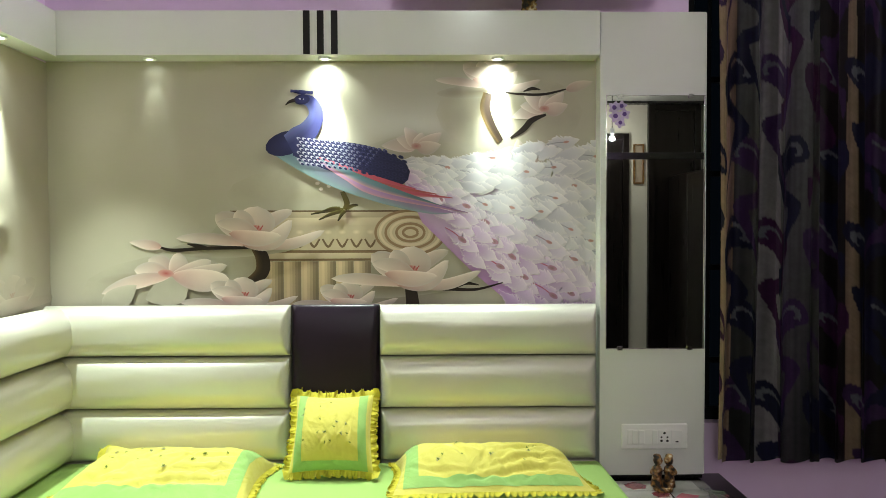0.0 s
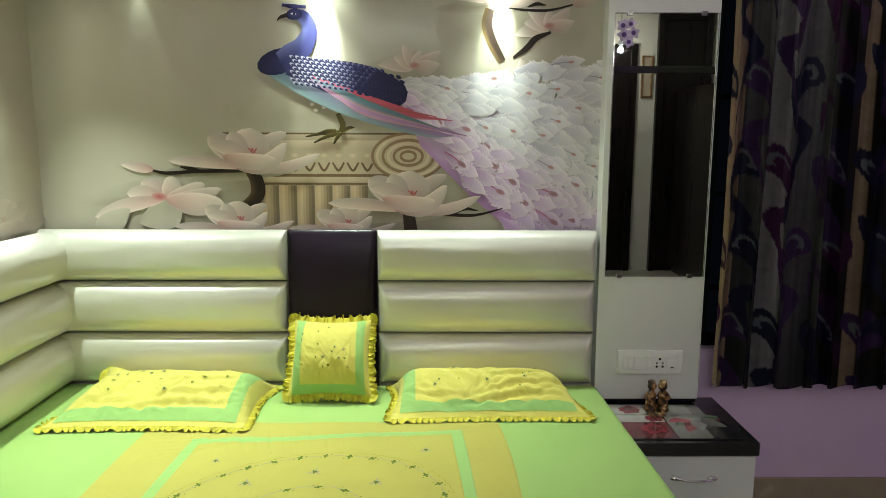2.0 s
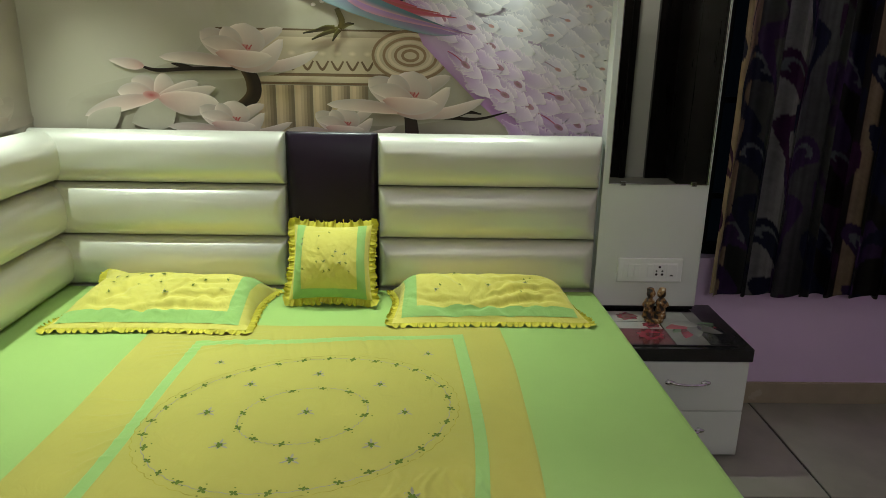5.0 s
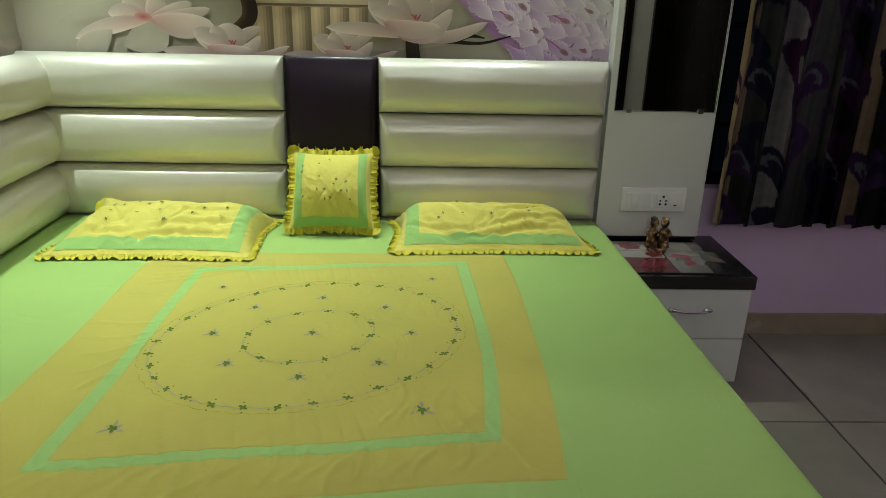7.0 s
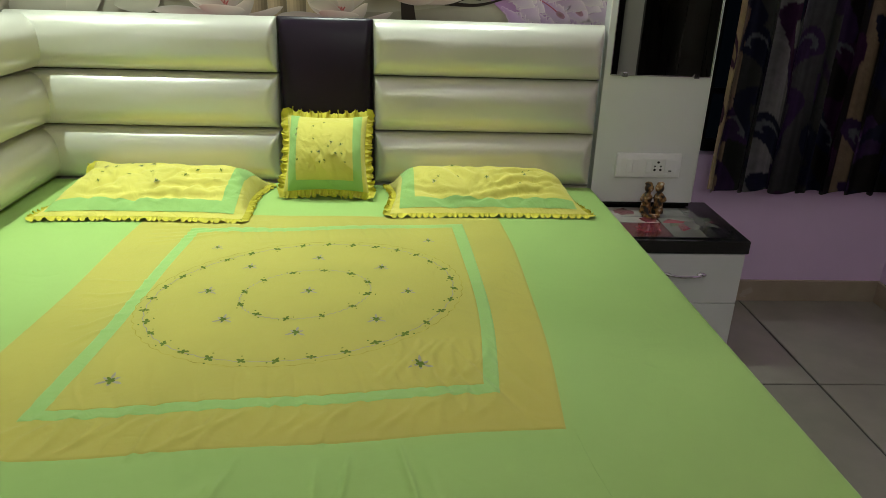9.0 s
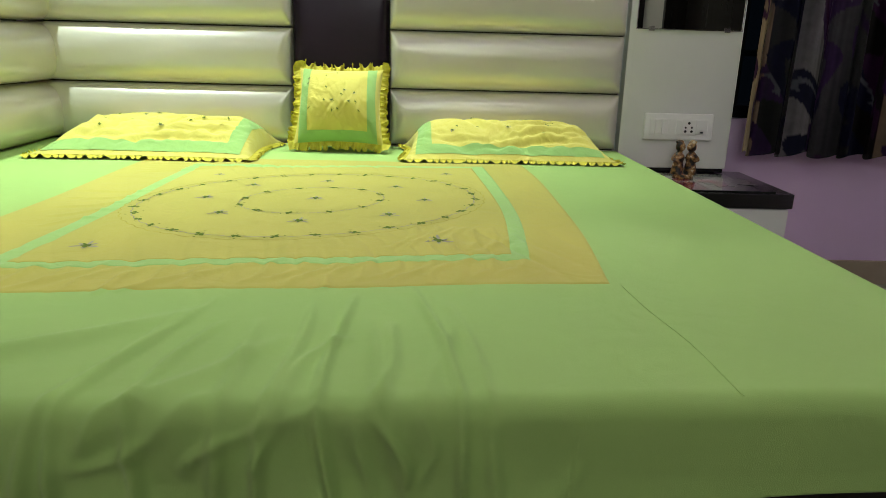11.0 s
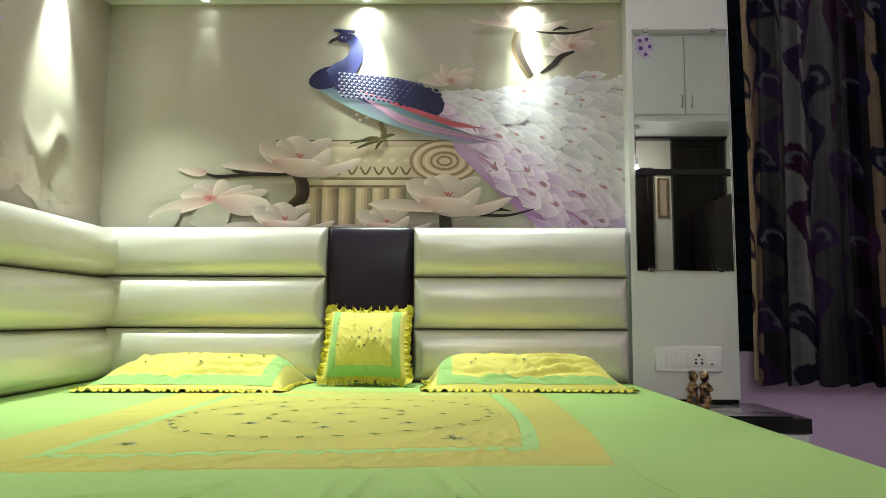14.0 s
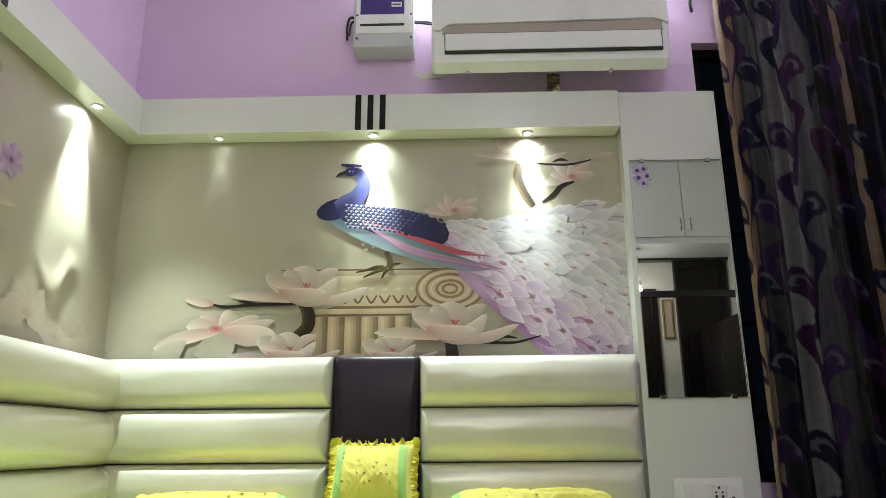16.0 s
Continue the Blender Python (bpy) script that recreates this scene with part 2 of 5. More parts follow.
def tube(bm, pts, r, n=16, seg=6):
    path = [Vector(q) for q in spline(pts, n)]
    rings = []
    for i, q in enumerate(path):
        d = (path[min(i + 1, n)] - path[max(i - 1, 0)]).normalized()
        rot = d.to_track_quat("Z", "Y").to_matrix()
        rings.append([bm.verts.new(q + rot @ Vector((r * math.cos(k * 2 * math.pi / seg), r * math.sin(k * 2 * math.pi / seg), 0))) for k in range(seg)])
    for i in range(n):
        for k in range(seg):
            bm.faces.new((rings[i][k], rings[i][(k + 1) % seg], rings[i + 1][(k + 1) % seg], rings[i + 1][k]))
    bm.faces.new(rings[0][::-1]), bm.faces.new(rings[-1])
    return bm


def structure(name, bm, material, label, smooth=False):
    return tagged(part(name, bm, material, None, label, smooth), "", "", "", "structure")


# ---- the room ----
EAST, BACK, TOP, PASSAGE = 3.03, -4.65, 3.30, 3.95
structure("wall_west", box(-0.12, 0, BACK, 0.12, 0, TOP), M_LILAC, "lilac painted plaster wall beside the bed")
structure("wall_south", box(0, PASSAGE, BACK - 0.12, BACK, 0, TOP), M_CREAMWALL, "cream painted plaster wall facing the bed")
structure("wall_east", box(EAST, EAST + 0.12, -1.95, 0.12, 0, TOP), M_LILAC, "lilac painted plaster wall beside the window")
structure("wall_passage", box(PASSAGE, PASSAGE + 0.12, BACK, -1.83, 0, TOP), M_CREAMWALL, "cream painted plaster wall of the passage")
structure("wall_return", box(EAST + 0.12, PASSAGE, -1.95, -1.83, 0, TOP), M_CREAMWALL, "cream painted plaster return wall")
structure("ceiling", box(-0.12, PASSAGE + 0.12, BACK - 0.12, 0.12, TOP, TOP + 0.1), M_CEIL, "plain white painted ceiling")
# north wall with the window's opening
WX0, WX1, WZ0, WZ1 = 2.185, 2.96, 0.56, 2.20
bm = bmesh.new()
bx(bm, 0, WX0, 0, 0.12, 0, TOP), bx(bm, WX1, EAST, 0, 0.12, 0, TOP)
bx(bm, WX0, WX1, 0, 0.12, 0, WZ0), bx(bm, WX0, WX1, 0, 0.12, WZ1, TOP)
structure("wall_north", bm, M_LILAC, "lilac painted plaster wall behind the headboard")
structure("skirting_north", box(2.22, EAST, -0.012, 0, 0.0, 0.084, bev=0.002), M_SKIRT, "tan tiled skirting along the wall")
structure("skirting_east", box(EAST - 0.012, EAST, -1.95, -0.012, 0.0, 0.084, bev=0.002), M_SKIRT, "tan tiled skirting along the wall")
structure("night_backdrop", box(1.0, 4.6, 0.60, 0.62, -0.1, 4.2), M_NIGHT, "dark bluish night outside the window")

win = thing("window_1", ((WX0 + WX1) / 2, 0.06, WZ0), "steel window with a barred grille, dark night outside", "window", kind="structure")
bm = bmesh.new()
for x0, x1, z0, z1 in ((WX0, WX0 + 0.04, WZ0, WZ1), (WX1 - 0.04, WX1, WZ0, WZ1), (WX0 + 0.04, WX1 - 0.04, WZ0, WZ0 + 0.04), (WX0 + 0.04, WX1 - 0.04, WZ1 - 0.04, WZ1)):
    bx(bm, x0, x1, 0.05, 0.09, z0, z1, bev=0.003)
part("window_frame", bm, M_STEEL, win)
for k in range(7):
    x = WX0 + 0.10 + k * 0.097
    part("grille_bar", cyl(bmesh.new(), (x, 0.07, WZ0 + 0.03), (x, 0.07, WZ1 - 0.03), 0.007, 8), M_STEEL, win)
for k in range(4):
    z = WZ0 + 0.2 + k * 0.33
    part("grille_rail", box(WX0 + 0.03, WX1 - 0.03, 0.062, 0.068, z, z + 0.02), M_STEEL, win)

# what the mirror shows of the far end: loft cupboard over the passage, doors, picture, black frame
loft = thing("loft_cupboard", (3.37, -4.3, 2.48), "white laminate loft cupboard with two doors under the ceiling", "cupboard")
part("carcass", box(2.70, PASSAGE, BACK, -4.03, 2.48, TOP - 0.002), M_LAM, loft)
for x0, x1, hx in ((2.86, 3.362, 3.33), (3.37, 3.79, 3.42)):
    d = part("door", box(x0, x1, -4.03, -4.008, 2.54, TOP - 0.02, bev=0.002), M_LAM, loft)
    part("handle", tube(bmesh.new(), ((hx, -4.008, 2.60), (hx, -3.985, 2.615), (hx, -3.982, 2.66), (hx, -3.985, 2.705), (hx, -4.008, 2.72)), 0.007), M_CHROME, d, "small chrome bow handle", True)
for x0, x1, top in ((2.45, 3.215, 2.17), (3.41, 3.92, 2.45)):
    d = thing("door_2" if x0 < 3 else "door_3", ((x0 + x1) / 2, BACK, 0), "closed dark polished wooden door in the passage", "door", kind="structure")
    part("leaf", box(x0 + 0.06, x1 - 0.06, BACK + 0.001, BACK + 0.04, 0, top - 0.06, bev=0.002), M_DARKWOOD, d)
    bm = bmesh.new()
    bx(bm, x0, x0 + 0.06, BACK + 0.001, BACK + 0.06, 0, top, bev=0.002), bx(bm, x1 - 0.06, x1, BACK + 0.001, BACK + 0.06, 0, top, bev=0.002)
    bx(bm, x0 + 0.06, x1 - 0.06, BACK + 0.001, BACK + 0.06, top - 0.06, top, bev=0.002)
    part("door_frame", bm, M_DARKWOOD, d)
tagged(part("beam", box(2.42, PASSAGE - 0.001, BACK + 0.001, BACK + 0.09, 2.455, 2.479), M_BLACK), "black polished wooden beam under the loft cupboard", "beam")
pic = thing("framed_picture", (3.32, BACK + 0.02, 1.7), "narrow gold-framed picture hanging on the cream wall", "picture")
bm = bmesh.new()
for x0, x1, z0, z1 in ((3.27, 3.285, 1.68, 2.07), (3.36, 3.375, 1.68, 2.07), (3.285, 3.36, 1.68, 1.695), (3.285, 3.36, 2.055, 2.07)):
    bx(bm, x0, x1, BACK + 0.001, BACK + 0.025, z0, z1, bev=0.002)
part("frame", bm, M_GOLD, pic)
part("print", box(3.285, 3.36, BACK + 0.001, BACK + 0.01, 1.695, 2.055), M_SKIRT, pic)
blackframe = thing("partition_frame", (3.2, -2.98, 0), "black polished wooden partition frame across the passage", "frame", kind="structure")
part("lintel", box(2.50, PASSAGE, -3.0, -2.95, 1.755, 1.805, bev=0.003), M_BLACK, blackframe)
part("post", box(2.44, 2.50, -3.0, -2.95, 0, 1.805, bev=0.003), M_BLACK, blackframe)
ward = thing("wardrobe", (3.7, -3.3, 0), "tall dark polished wooden wardrobe against the passage wall", "wardrobe")
part("carcass", box(3.62, PASSAGE - 0.001, -4.58, -2.00, 0.02, 1.75, bev=0.004), M_DARKWOOD, ward)
for k in range(5):
    y0 = -4.57 + k * 0.515
    part("door", box(3.60, 3.618, y0, y0 + 0.508, 0.06, 1.73, bev=0.002), M_DARKWOOD, ward)
part("plinth", box(3.64, PASSAGE - 0.01, -4.56, -2.02, 0, 0.02), M_BLACK, ward)

# passage lamp, hanging from the ceiling
pl = thing("pendant_lamp", (2.95, -4.20, 2.48), "small white globe pendant lamp hanging under the loft cupboard", "lamp")
part("cord", cyl(bmesh.new(), (2.95, -4.20, 2.16), (2.95, -4.20, 2.465), 0.003, 8), M_CABLE, pl)
part("canopy", cyl(bmesh.new(), (2.95, -4.20, 2.462), (2.95, -4.20, 2.479), 0.04, 18), M_ACWHITE, pl)
part("holder", cyl(bmesh.new(), (2.95, -4.20, 2.11), (2.95, -4.20, 2.16), 0.02, 14), M_ACWHITE, pl)
# added round lamp under the ceiling, out of view, and the tube lights
gl = thing("added_ceiling_lamp", (1.60, -2.95, TOP), "added round white lamp hanging from the ceiling out of view, switched on", "lamp")
part("canopy", cyl(bmesh.new(), (1.60, -2.95, TOP - 0.025), (1.60, -2.95, TOP - 0.001), 0.05, 20), M_ACWHITE, gl)
part("rod", cyl(bmesh.new(), (1.60, -2.95, 3.02), (1.60, -2.95, TOP - 0.02), 0.006, 10), M_ACWHITE, gl)
part("holder", cyl(bmesh.new(), (1.60, -2.95, 2.97), (1.60, -2.95, 3.03), 0.03, 16), M_ACWHITE, gl)
# unseen tube added here to brighten the front of the bed
fl2 = thing("tube_light", (1.15, BACK + 0.03, 2.30), "added white fill tube, out of view, on the wall facing the bed", "lamp")
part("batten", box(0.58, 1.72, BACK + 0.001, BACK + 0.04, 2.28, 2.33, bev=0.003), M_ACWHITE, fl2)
part("tube", cyl(bmesh.new(), (0.60, BACK + 0.062, 2.305), (1.70, BACK + 0.062, 2.305), 0.013), M_FARFILL, fl2, "", True)
tl = thing("tube_light", (1.66, -0.03, 2.58), "white wall-mounted tube light over the air conditioner", "lamp")
part("batten", box(1.06, 2.06, -0.035, -0.001, 2.58, 2.62, bev=0.003), M_ACWHITE, tl)
part("tube", cyl(bmesh.new(), (1.08, -0.055, 2.595), (2.04, -0.055, 2.595), 0.013), M_TUBE, tl, "", True)

# ---- padded headboard ----


def pad(width, depth, hip, rim=0.022):
    """A stuffed pad as a height field (u along, v up): rounded over its height, with a folded hip at both ends."""
    def f(u, v):
        s, e = abs(2 * v - 1), min(u, 1 - u) * width
        m = min(1 - s, e / hip)
        near = max(0.0, 1 - abs(1 - s - e / hip) / 0.12)
        return rim + (depth - rim) * max(0.0, 1 - (1 - m) ** 3.0) ** 0.5 - 0.0015 * near
    return f


def pad_mesh(origin, along, out, width, height, depth, hip, nu=110, nv=28):
    f = pad(width, depth, hip)
    o, a, n = Vector(origin), Vector(along), Vector(out)
    ease = lambda t: 0.5 - 0.5 * math.cos(math.pi * t)
    def fn(u, v):
        uu = u if width < 0.4 else (0.5 * (2 * u) ** 1.6 if u < 0.5 else 1 - 0.5 * (2 - 2 * u) ** 1.6)
        vv = ease(v)
        sag = 0.0022 * noise.noise(o + Vector((uu * width * 5, vv * 4, 2)))
        return o + a * (uu * width) + Vector((0, 0, 1)) * (vv * height) + n * (f(uu, vv) + sag)
    bm = sheet_of(bmesh.new(), nu, nv, fn)
    return bm


HB = thing("padded_headboard", (0.95, -0.05, 0.40), "pearl leatherette headboard of stacked pads with a plum centre", "headboard")
part("backboard", box(0.0, 1.862, -0.016, -0.001, 0.25, 0.978), M_SEAMSHADE, HB)
ROWS = [(0.812, 0.172), (0.634, 0.176), (0.456, 0.176), (0.30, 0.154)]
for i, (z, h) in enumerate(ROWS):
    part("pad", pad_mesh((0.004, -0.012, z), (1, 0, 0), (0, -1, 0), 0.822, h - 0.001, 0.080, 0.060 if i else 0.035), M_LEATHER, HB, "", True)
    part("pad", pad_mesh((1.128, -0.012, z), (1, 0, 0), (0, -1, 0), 0.732, h - 0.001, 0.080, 0.060 if i else 0.035), M_LEATHER, HB, "", True)
part("centre_pad", pad_mesh((0.829, -0.012, 0.30), (1, 0, 0), (0, -1, 0), 0.296, 0.684, 0.060, 0.05, 30, 40), M_PLUM, HB, "plum brown leatherette centre pad", True)
WB = thing("padded_wall_panel", (0.05, -0.95, 0.40), "pearl leatherette pads stacked along the wall beside the bed", "wall panel")
part("backboard", box(0.001, 0.014, -1.86, -0.095, 0.25, 0.97), M_SEAMSHADE, WB)
for i, (z, h) in enumerate(ROWS):
    part("pad", pad_mesh((0.010, -0.012, z - 0.004), (0, -1, 0), (1, 0, 0), 1.84, h - 0.001, 0.106, 0.05), M_LEATHER, WB, "", True)

# ---- bed ----
BED_Z, SOFT = 0.456, 0.024


def foot_y(x):
    return -1.768 + 0.058 * (x - 0.9)


rng = np.random.default_rng(5)
CREASES = []
for k in range(9):  # folds that fan out over the foot of the bed
    x = 0.86 + k * 0.062 + rng.uniform(-0.02, 0.02)
    CREASES.append((x + (1.12 - x) * 0.35, -1.44 - rng.uniform(0, 0.12), x, -1.95, rng.uniform(0.004, 0.007), rng.uniform(0.006, 0.010)))
CREASES += [(0.98, -1.52, 0.60, -1.86, 0.007, 0.018), (0.90, -1.62, 0.45, -1.90, 0.006, 0.022), (1.10, -1.60, 0.92, -1.84, 0.006, 0.014)]
CREASES += [(1.165, -1.60, 1.105, -1.765, 0.006, 0.008), (1.225, -1.56, 1.198, -1.78, 0.006, 0.008), (1.275, -1.54, 1.262, -1.78, 0.004, 0.009)]
# folds that sweep down over the front of the mattress
CREASES += [(1.12, -1.742, 1.03, -1.830, 0.0045, 0.007), (1.165, -1.745, 1.085, -1.810, 0.0042, 0.006), (1.20, -1.745, 1.19, -1.88, 0.0045, 0.007), (1.215, -1.745, 1.235, -1.845, 0.0036, 0.006)]
CREASES += [(1.06, -1.745, 0.93, -1.825, 0.0045, 0.008), (1.00, -1.745, 0.94, -1.795, 0.0036, 0.006), (1.25, -1.745, 1.262, -1.84, 0.003, 0.006), (1.41, -1.80, 1.33, -1.89, 0.0035, 0.010)]
for k in range(22):  # short slanting wrinkles below the centre panel and beside it
    x = 0.62 + k * 0.036
    y = -1.39 - 0.098 * (1.517 - x) + rng.uniform(-0.01, 0.03)
    CREASES.append((x + 0.03, y + 0.10, x - 0.015, y - 0.01, rng.uniform(0.0022, 0.0045), 0.007))
for k in range(7):
    x = 1.20 + 0.028 * k
    CREASES.append((x + 0.04, -1.12, x, -1.25 - rng.uniform(0, 0.03), 0.0035, 0.007))
for k in range(5):
    CREASES.append((0.55, -0.50 - 0.03 * k, 0.86, -0.46 - 0.012 * k, 0.0035, 0.007))
    CREASES.append((0.50 + 0.02 * k, -0.86 - 0.07 * k, 0.66, -0.84 - 0.06 * k, 0.0032, 0.007))


def bed_relief(x, y):
    """Height of folds and dips in the sheet at arrays x, y."""
    z = 0.004 * np.sin(x * 3.1 + 0.6) * np.sin(y * 2.6 + 1.0)
    for x0, y0, x1, y1, amp, w in CREASES:
        dx, dy = x1 - x0, y1 - y0
        ln = math.hypot(dx, dy)
        s = ((x - x0) * dx + (y - y0) * dy) / ln ** 2
        d = ((x - x0) * dy - (y - y0) * dx) / ln + 0.01 * np.sin(s * 5 + x0 * 40)
        z = z + amp * np.exp(-(d / w) ** 2) * np.clip(1.2 - np.abs(2 * s - 1) ** 3, 0, 1) * (np.abs(s - 0.5) < 0.55)
    d = x + 0.38 * y + 0.012 * np.sin(y * 17 + x * 6)
    rip = -1.5 * np.exp(-(np.sin(d * 66 + 2.6 * np.sin(d * 9)) / 0.42) ** 2) - 0.8 * np.exp(-(np.sin(d * 39 + 2.0 * np.sin(d * 7 + 1)) / 0.30) ** 2)
    patch = np.clip(0.55 + 0.6 * np.sin(x * 5.3 + 2.4) * np.sin(x * 2.1 + y * 4), 0, 1)
    z = z + 0.0030 * rip * patch * np.exp(-((y + 1.37 - 0.08 * x) / 0.12) ** 2) * (x > 0.3) * np.clip((1.55 - x) / 0.15, 0, 1)
    z = z + 0.0011 * rip * np.exp(-((y + 0.52) / 0.08) ** 2) * np.clip((1.45 - x) / 0.2, 0, 1) * np.clip((x - 0.5) / 0.2, 0, 1)
    return z


def fold(s, edge):
    """How a sheet runs out to an edge and down over it: (distance out, drop) for arc length s."""
    a = np.maximum(0, s - (edge - SOFT))
    q = np.minimum(a / SOFT, math.pi / 2)
    return np.minimum(s, edge - SOFT) + SOFT * np.sin(q), SOFT * (1 - np.cos(q)) + np.maximum(0, a - SOFT * math.pi / 2)


def grid_object(name, xs, ys, zs, material, parent, label=""):
    nx, ny = xs.shape
    co = np.stack([xs, ys, zs], -1).reshape(-1, 3)
    i = np.arange(nx * ny).reshape(nx, ny)
    quads = np.stack([i[:-1, :-1], i[1:, :-1], i[1:, 1:], i[:-1, 1:]], -1).reshape(-1, 4)
    me = bpy.data.meshes.new(name)
    me.from_pydata(co.tolist(), [], quads.tolist())
    me.materials.append(material)
    me.polygons.foreach_set("use_smooth", [True] * len(me.polygons))
    ob = new(name, me)
    if label:
        ob["label"] = label
    return adopt(ob, parent)


bed = thing("bed", (0.95, -0.95, 0), "wide box bed with a dark plum base and a thick mattress", "bed")
part("base", box(0.02, 1.862, -1.661, -0.10, 0.0, 0.27, bev=0.006), M_DARKWOOD, bed)
part("foot_board", box(0.03, 1.872, -1.690, -1.662, 0.03, 0.368, bev=0.004), M_DARKWOOD, bed)
part("mattress", box(0.10, 1.850, -1.660, -0.10, 0.272, 0.438, bev=0.03, seg=3), M_LEATHER, bed)

cover = thing("bedsheet", (0.95, -0.95, BED_Z), "apple green cotton bedsheet with mango panels and embroidered flowers", "bedsheet")
s, t = np.meshgrid(np.linspace(0.075, 2.04, 820), np.linspace(0.075, 1.93, 540), indexing="ij")
X, DX = fold(s, 1.872 + 0.036 * t)
FOOT = -foot_y(s)
Y, DY = fold(t, FOOT)
rel = bed_relief(s, -t)
hang = np.clip(DY / 0.09, 0, 1)
hem = 0.341 + 0.002 * np.sin(s * 7) + 0.0015 * np.sin(s * 23 + 1)
Zs = BED_Z - DX - DY + rel * (1 - hang) * (DX < 0.02)
Zs = np.maximum(Zs, hem)
Y = Y + hang * (rel * 3.0 * (1 - 0.85 * np.clip((BED_Z - Zs) / 0.125, 0, 1) ** 2) + 0.003 * np.sin(s * 9 + 0.5) - 0.012 * np.clip((BED_Z - Zs) / 0.14, 0, 1) + 0.004 * np.sin(s * 31 + Zs * 30) * (np.abs(s - 1.05) < 0.35))
grid_object("sheet", X, -Y, Zs, M_GREEN, cover)
s, t = np.meshgrid(np.linspace(0, 1, 220), np.linspace(0, 1, 240), indexing="ij")


def panel(name, tl, tr, br, bl, lift, material, label):
    x = (1 - t) * ((1 - s) * tl[0] + s * tr[0]) + t * ((1 - s) * bl[0] + s * br[0])
    y = (1 - t) * ((1 - s) * tl[1] + s * tr[1]) + t * ((1 - s) * bl[1] + s * br[1])
    wob = 0.006 * np.sin(x * 9 + y * 4)
    x = x + 0.020 * s ** 3 * np.sin(math.pi * t) ** 1.3
    x, y = x + wob * np.cos(y * 6), y + wob * np.sin(x * 7)
    up = np.full_like(x, lift)
    up[0, :] = up[-1, :] = up[:, 0] = up[:, -1] = -0.0015
    return grid_object(name, x, y, BED_Z + bed_relief(x, y) + up, material, cover, label)


panel("border_panel", (0.50, -0.395), (1.512, -0.395), (1.516, -1.400), (0.470, -1.502), 0.0013, M_YELLOW, "mango yellow cotton border panel")
panel("mint_band", (0.645, -0.520), (1.398, -0.450), (1.416, -1.305), (0.618, -1.386), 0.0020, M_MINT, "mint green cotton band")
panel("centre_panel", (0.672, -0.548), (1.368, -0.480), (1.388, -1.280), (0.650, -1.355), 0.0027, M_YELLOW, "mango yellow embroidered centre panel")


def leaf(bm, x, y, ang, ln, w, z=0.0):
    pts = [(0, 0), (0.3 * ln, 0.8 * w), (0.65 * ln, w), (0.95 * ln, 0.4 * w), (ln, 0), (0.95 * ln, -0.4 * w), (0.65 * ln, -w), (0.3 * ln, -0.8 * w)]
    bm.faces.new([bm.verts.new((x + a * math.cos(ang) - b * math.sin(ang), y + a * math.sin(ang) + b * math.cos(ang), z)) for a, b in pts])


def motif_mesh(name, leaves, ln, w, dots, material):
    bm = bmesh.new()
    for k in range(leaves):
        leaf(bm, 0, 0, k * 2 * math.pi / leaves + 0.4, ln * (0.8 + 0.4 * (k % 2)), w)
    for k in range(dots):
        a = k * 2 * math.pi / max(dots, 1) + 1.1
        leaf(bm, 1.5 * ln * math.cos(a), 1.5 * ln * math.sin(a), a, ln * 0.35, w * 0.7)
    me = bpy.data.meshes.new(name)
    bm.to_mesh(me)
    bm.free()
    me.materials.append(material)
    return me


SPRIG = motif_mesh("sprig", 4, 0.0088, 0.0030, 2, M_LEAFTHREAD)
BLOOM = motif_mesh("bloom", 5, 0.0095, 0.0028, 0, M_LEAFTHREAD)
SPRAY = motif_mesh("spray", 6, 0.017, 0.0025, 0, M_GREYTHREAD)


def stitch(me, x, y, z, parent, turn, size=1.0, tilt=None):
    if tilt is None:
        flat = me.copy()
        c, w = math.cos(radians(turn)) * size, math.sin(radians(turn)) * size
        for q in flat.vertices:
            a, b = q.co.x * c - q.co.y * w, q.co.x * w + q.co.y * c
            q.co = (a, b, on_bed(x + a, y + b) - on_bed(x, y))
        ob = adopt(new(me.name, flat), parent)
        ob.matrix_basis = Matrix.Translation((x, y, z))
        return
    ob = adopt(new(me.name, me), parent)
    ob.matrix_basis = Matrix.Translation((x, y, z)) @ tilt @ pose(0, 0, 0, 0, 0, turn) @ Matrix.Diagonal((size, size, 1, 1))


def on_bed(x, y, lift=0.0034):
    return BED_Z + float(bed_relief(np.array([x]), np.array([y]))[0]) + lift


def ring(f, th):
    c, w = f * math.cos(th), f * math.sin(th)
    return 1.020 + 0.311 * c - 0.110 * w, -0.915 + 0.1345 * c + 0.255 * w


def spray_at(x, y, size, turn):
    stitch(SPRAY, x, y, on_bed(x, y), cover, turn, size), stitch(BLOOM, x, y, on_bed(x, y, 0.0038), cover, turn + 25, 0.9 * size)


for f, n in ((1.0, 32), (0.425, 12)):
    for k in range(n):
        x, y = ring(f * random.uniform(0.985, 1.015), 2 * math.pi * k / n)
        stitch(SPRIG, x, y, on_bed(x, y), cover, random.uniform(0, 360), random.uniform(0.95, 1.25))
for k in range(8):
    th = math.pi / 2 + k * math.pi / 4
    spray_at(1.024 + 0.224 * math.cos(th), -0.906 + 0.190 * math.sin(th), 1.0 + 0.15 * (k in (2, 3, 4, 5)), 10 + random.uniform(-10, 10))
for x, y, k in ((1.024, -0.906, 1.1), (0.756, -0.650, 0.8), (1.300, -0.591, 0.9), (1.273, -1.214, 1.35), (0.724, -1.265, 1.3)):
    spray_at(x, y, k, 10)
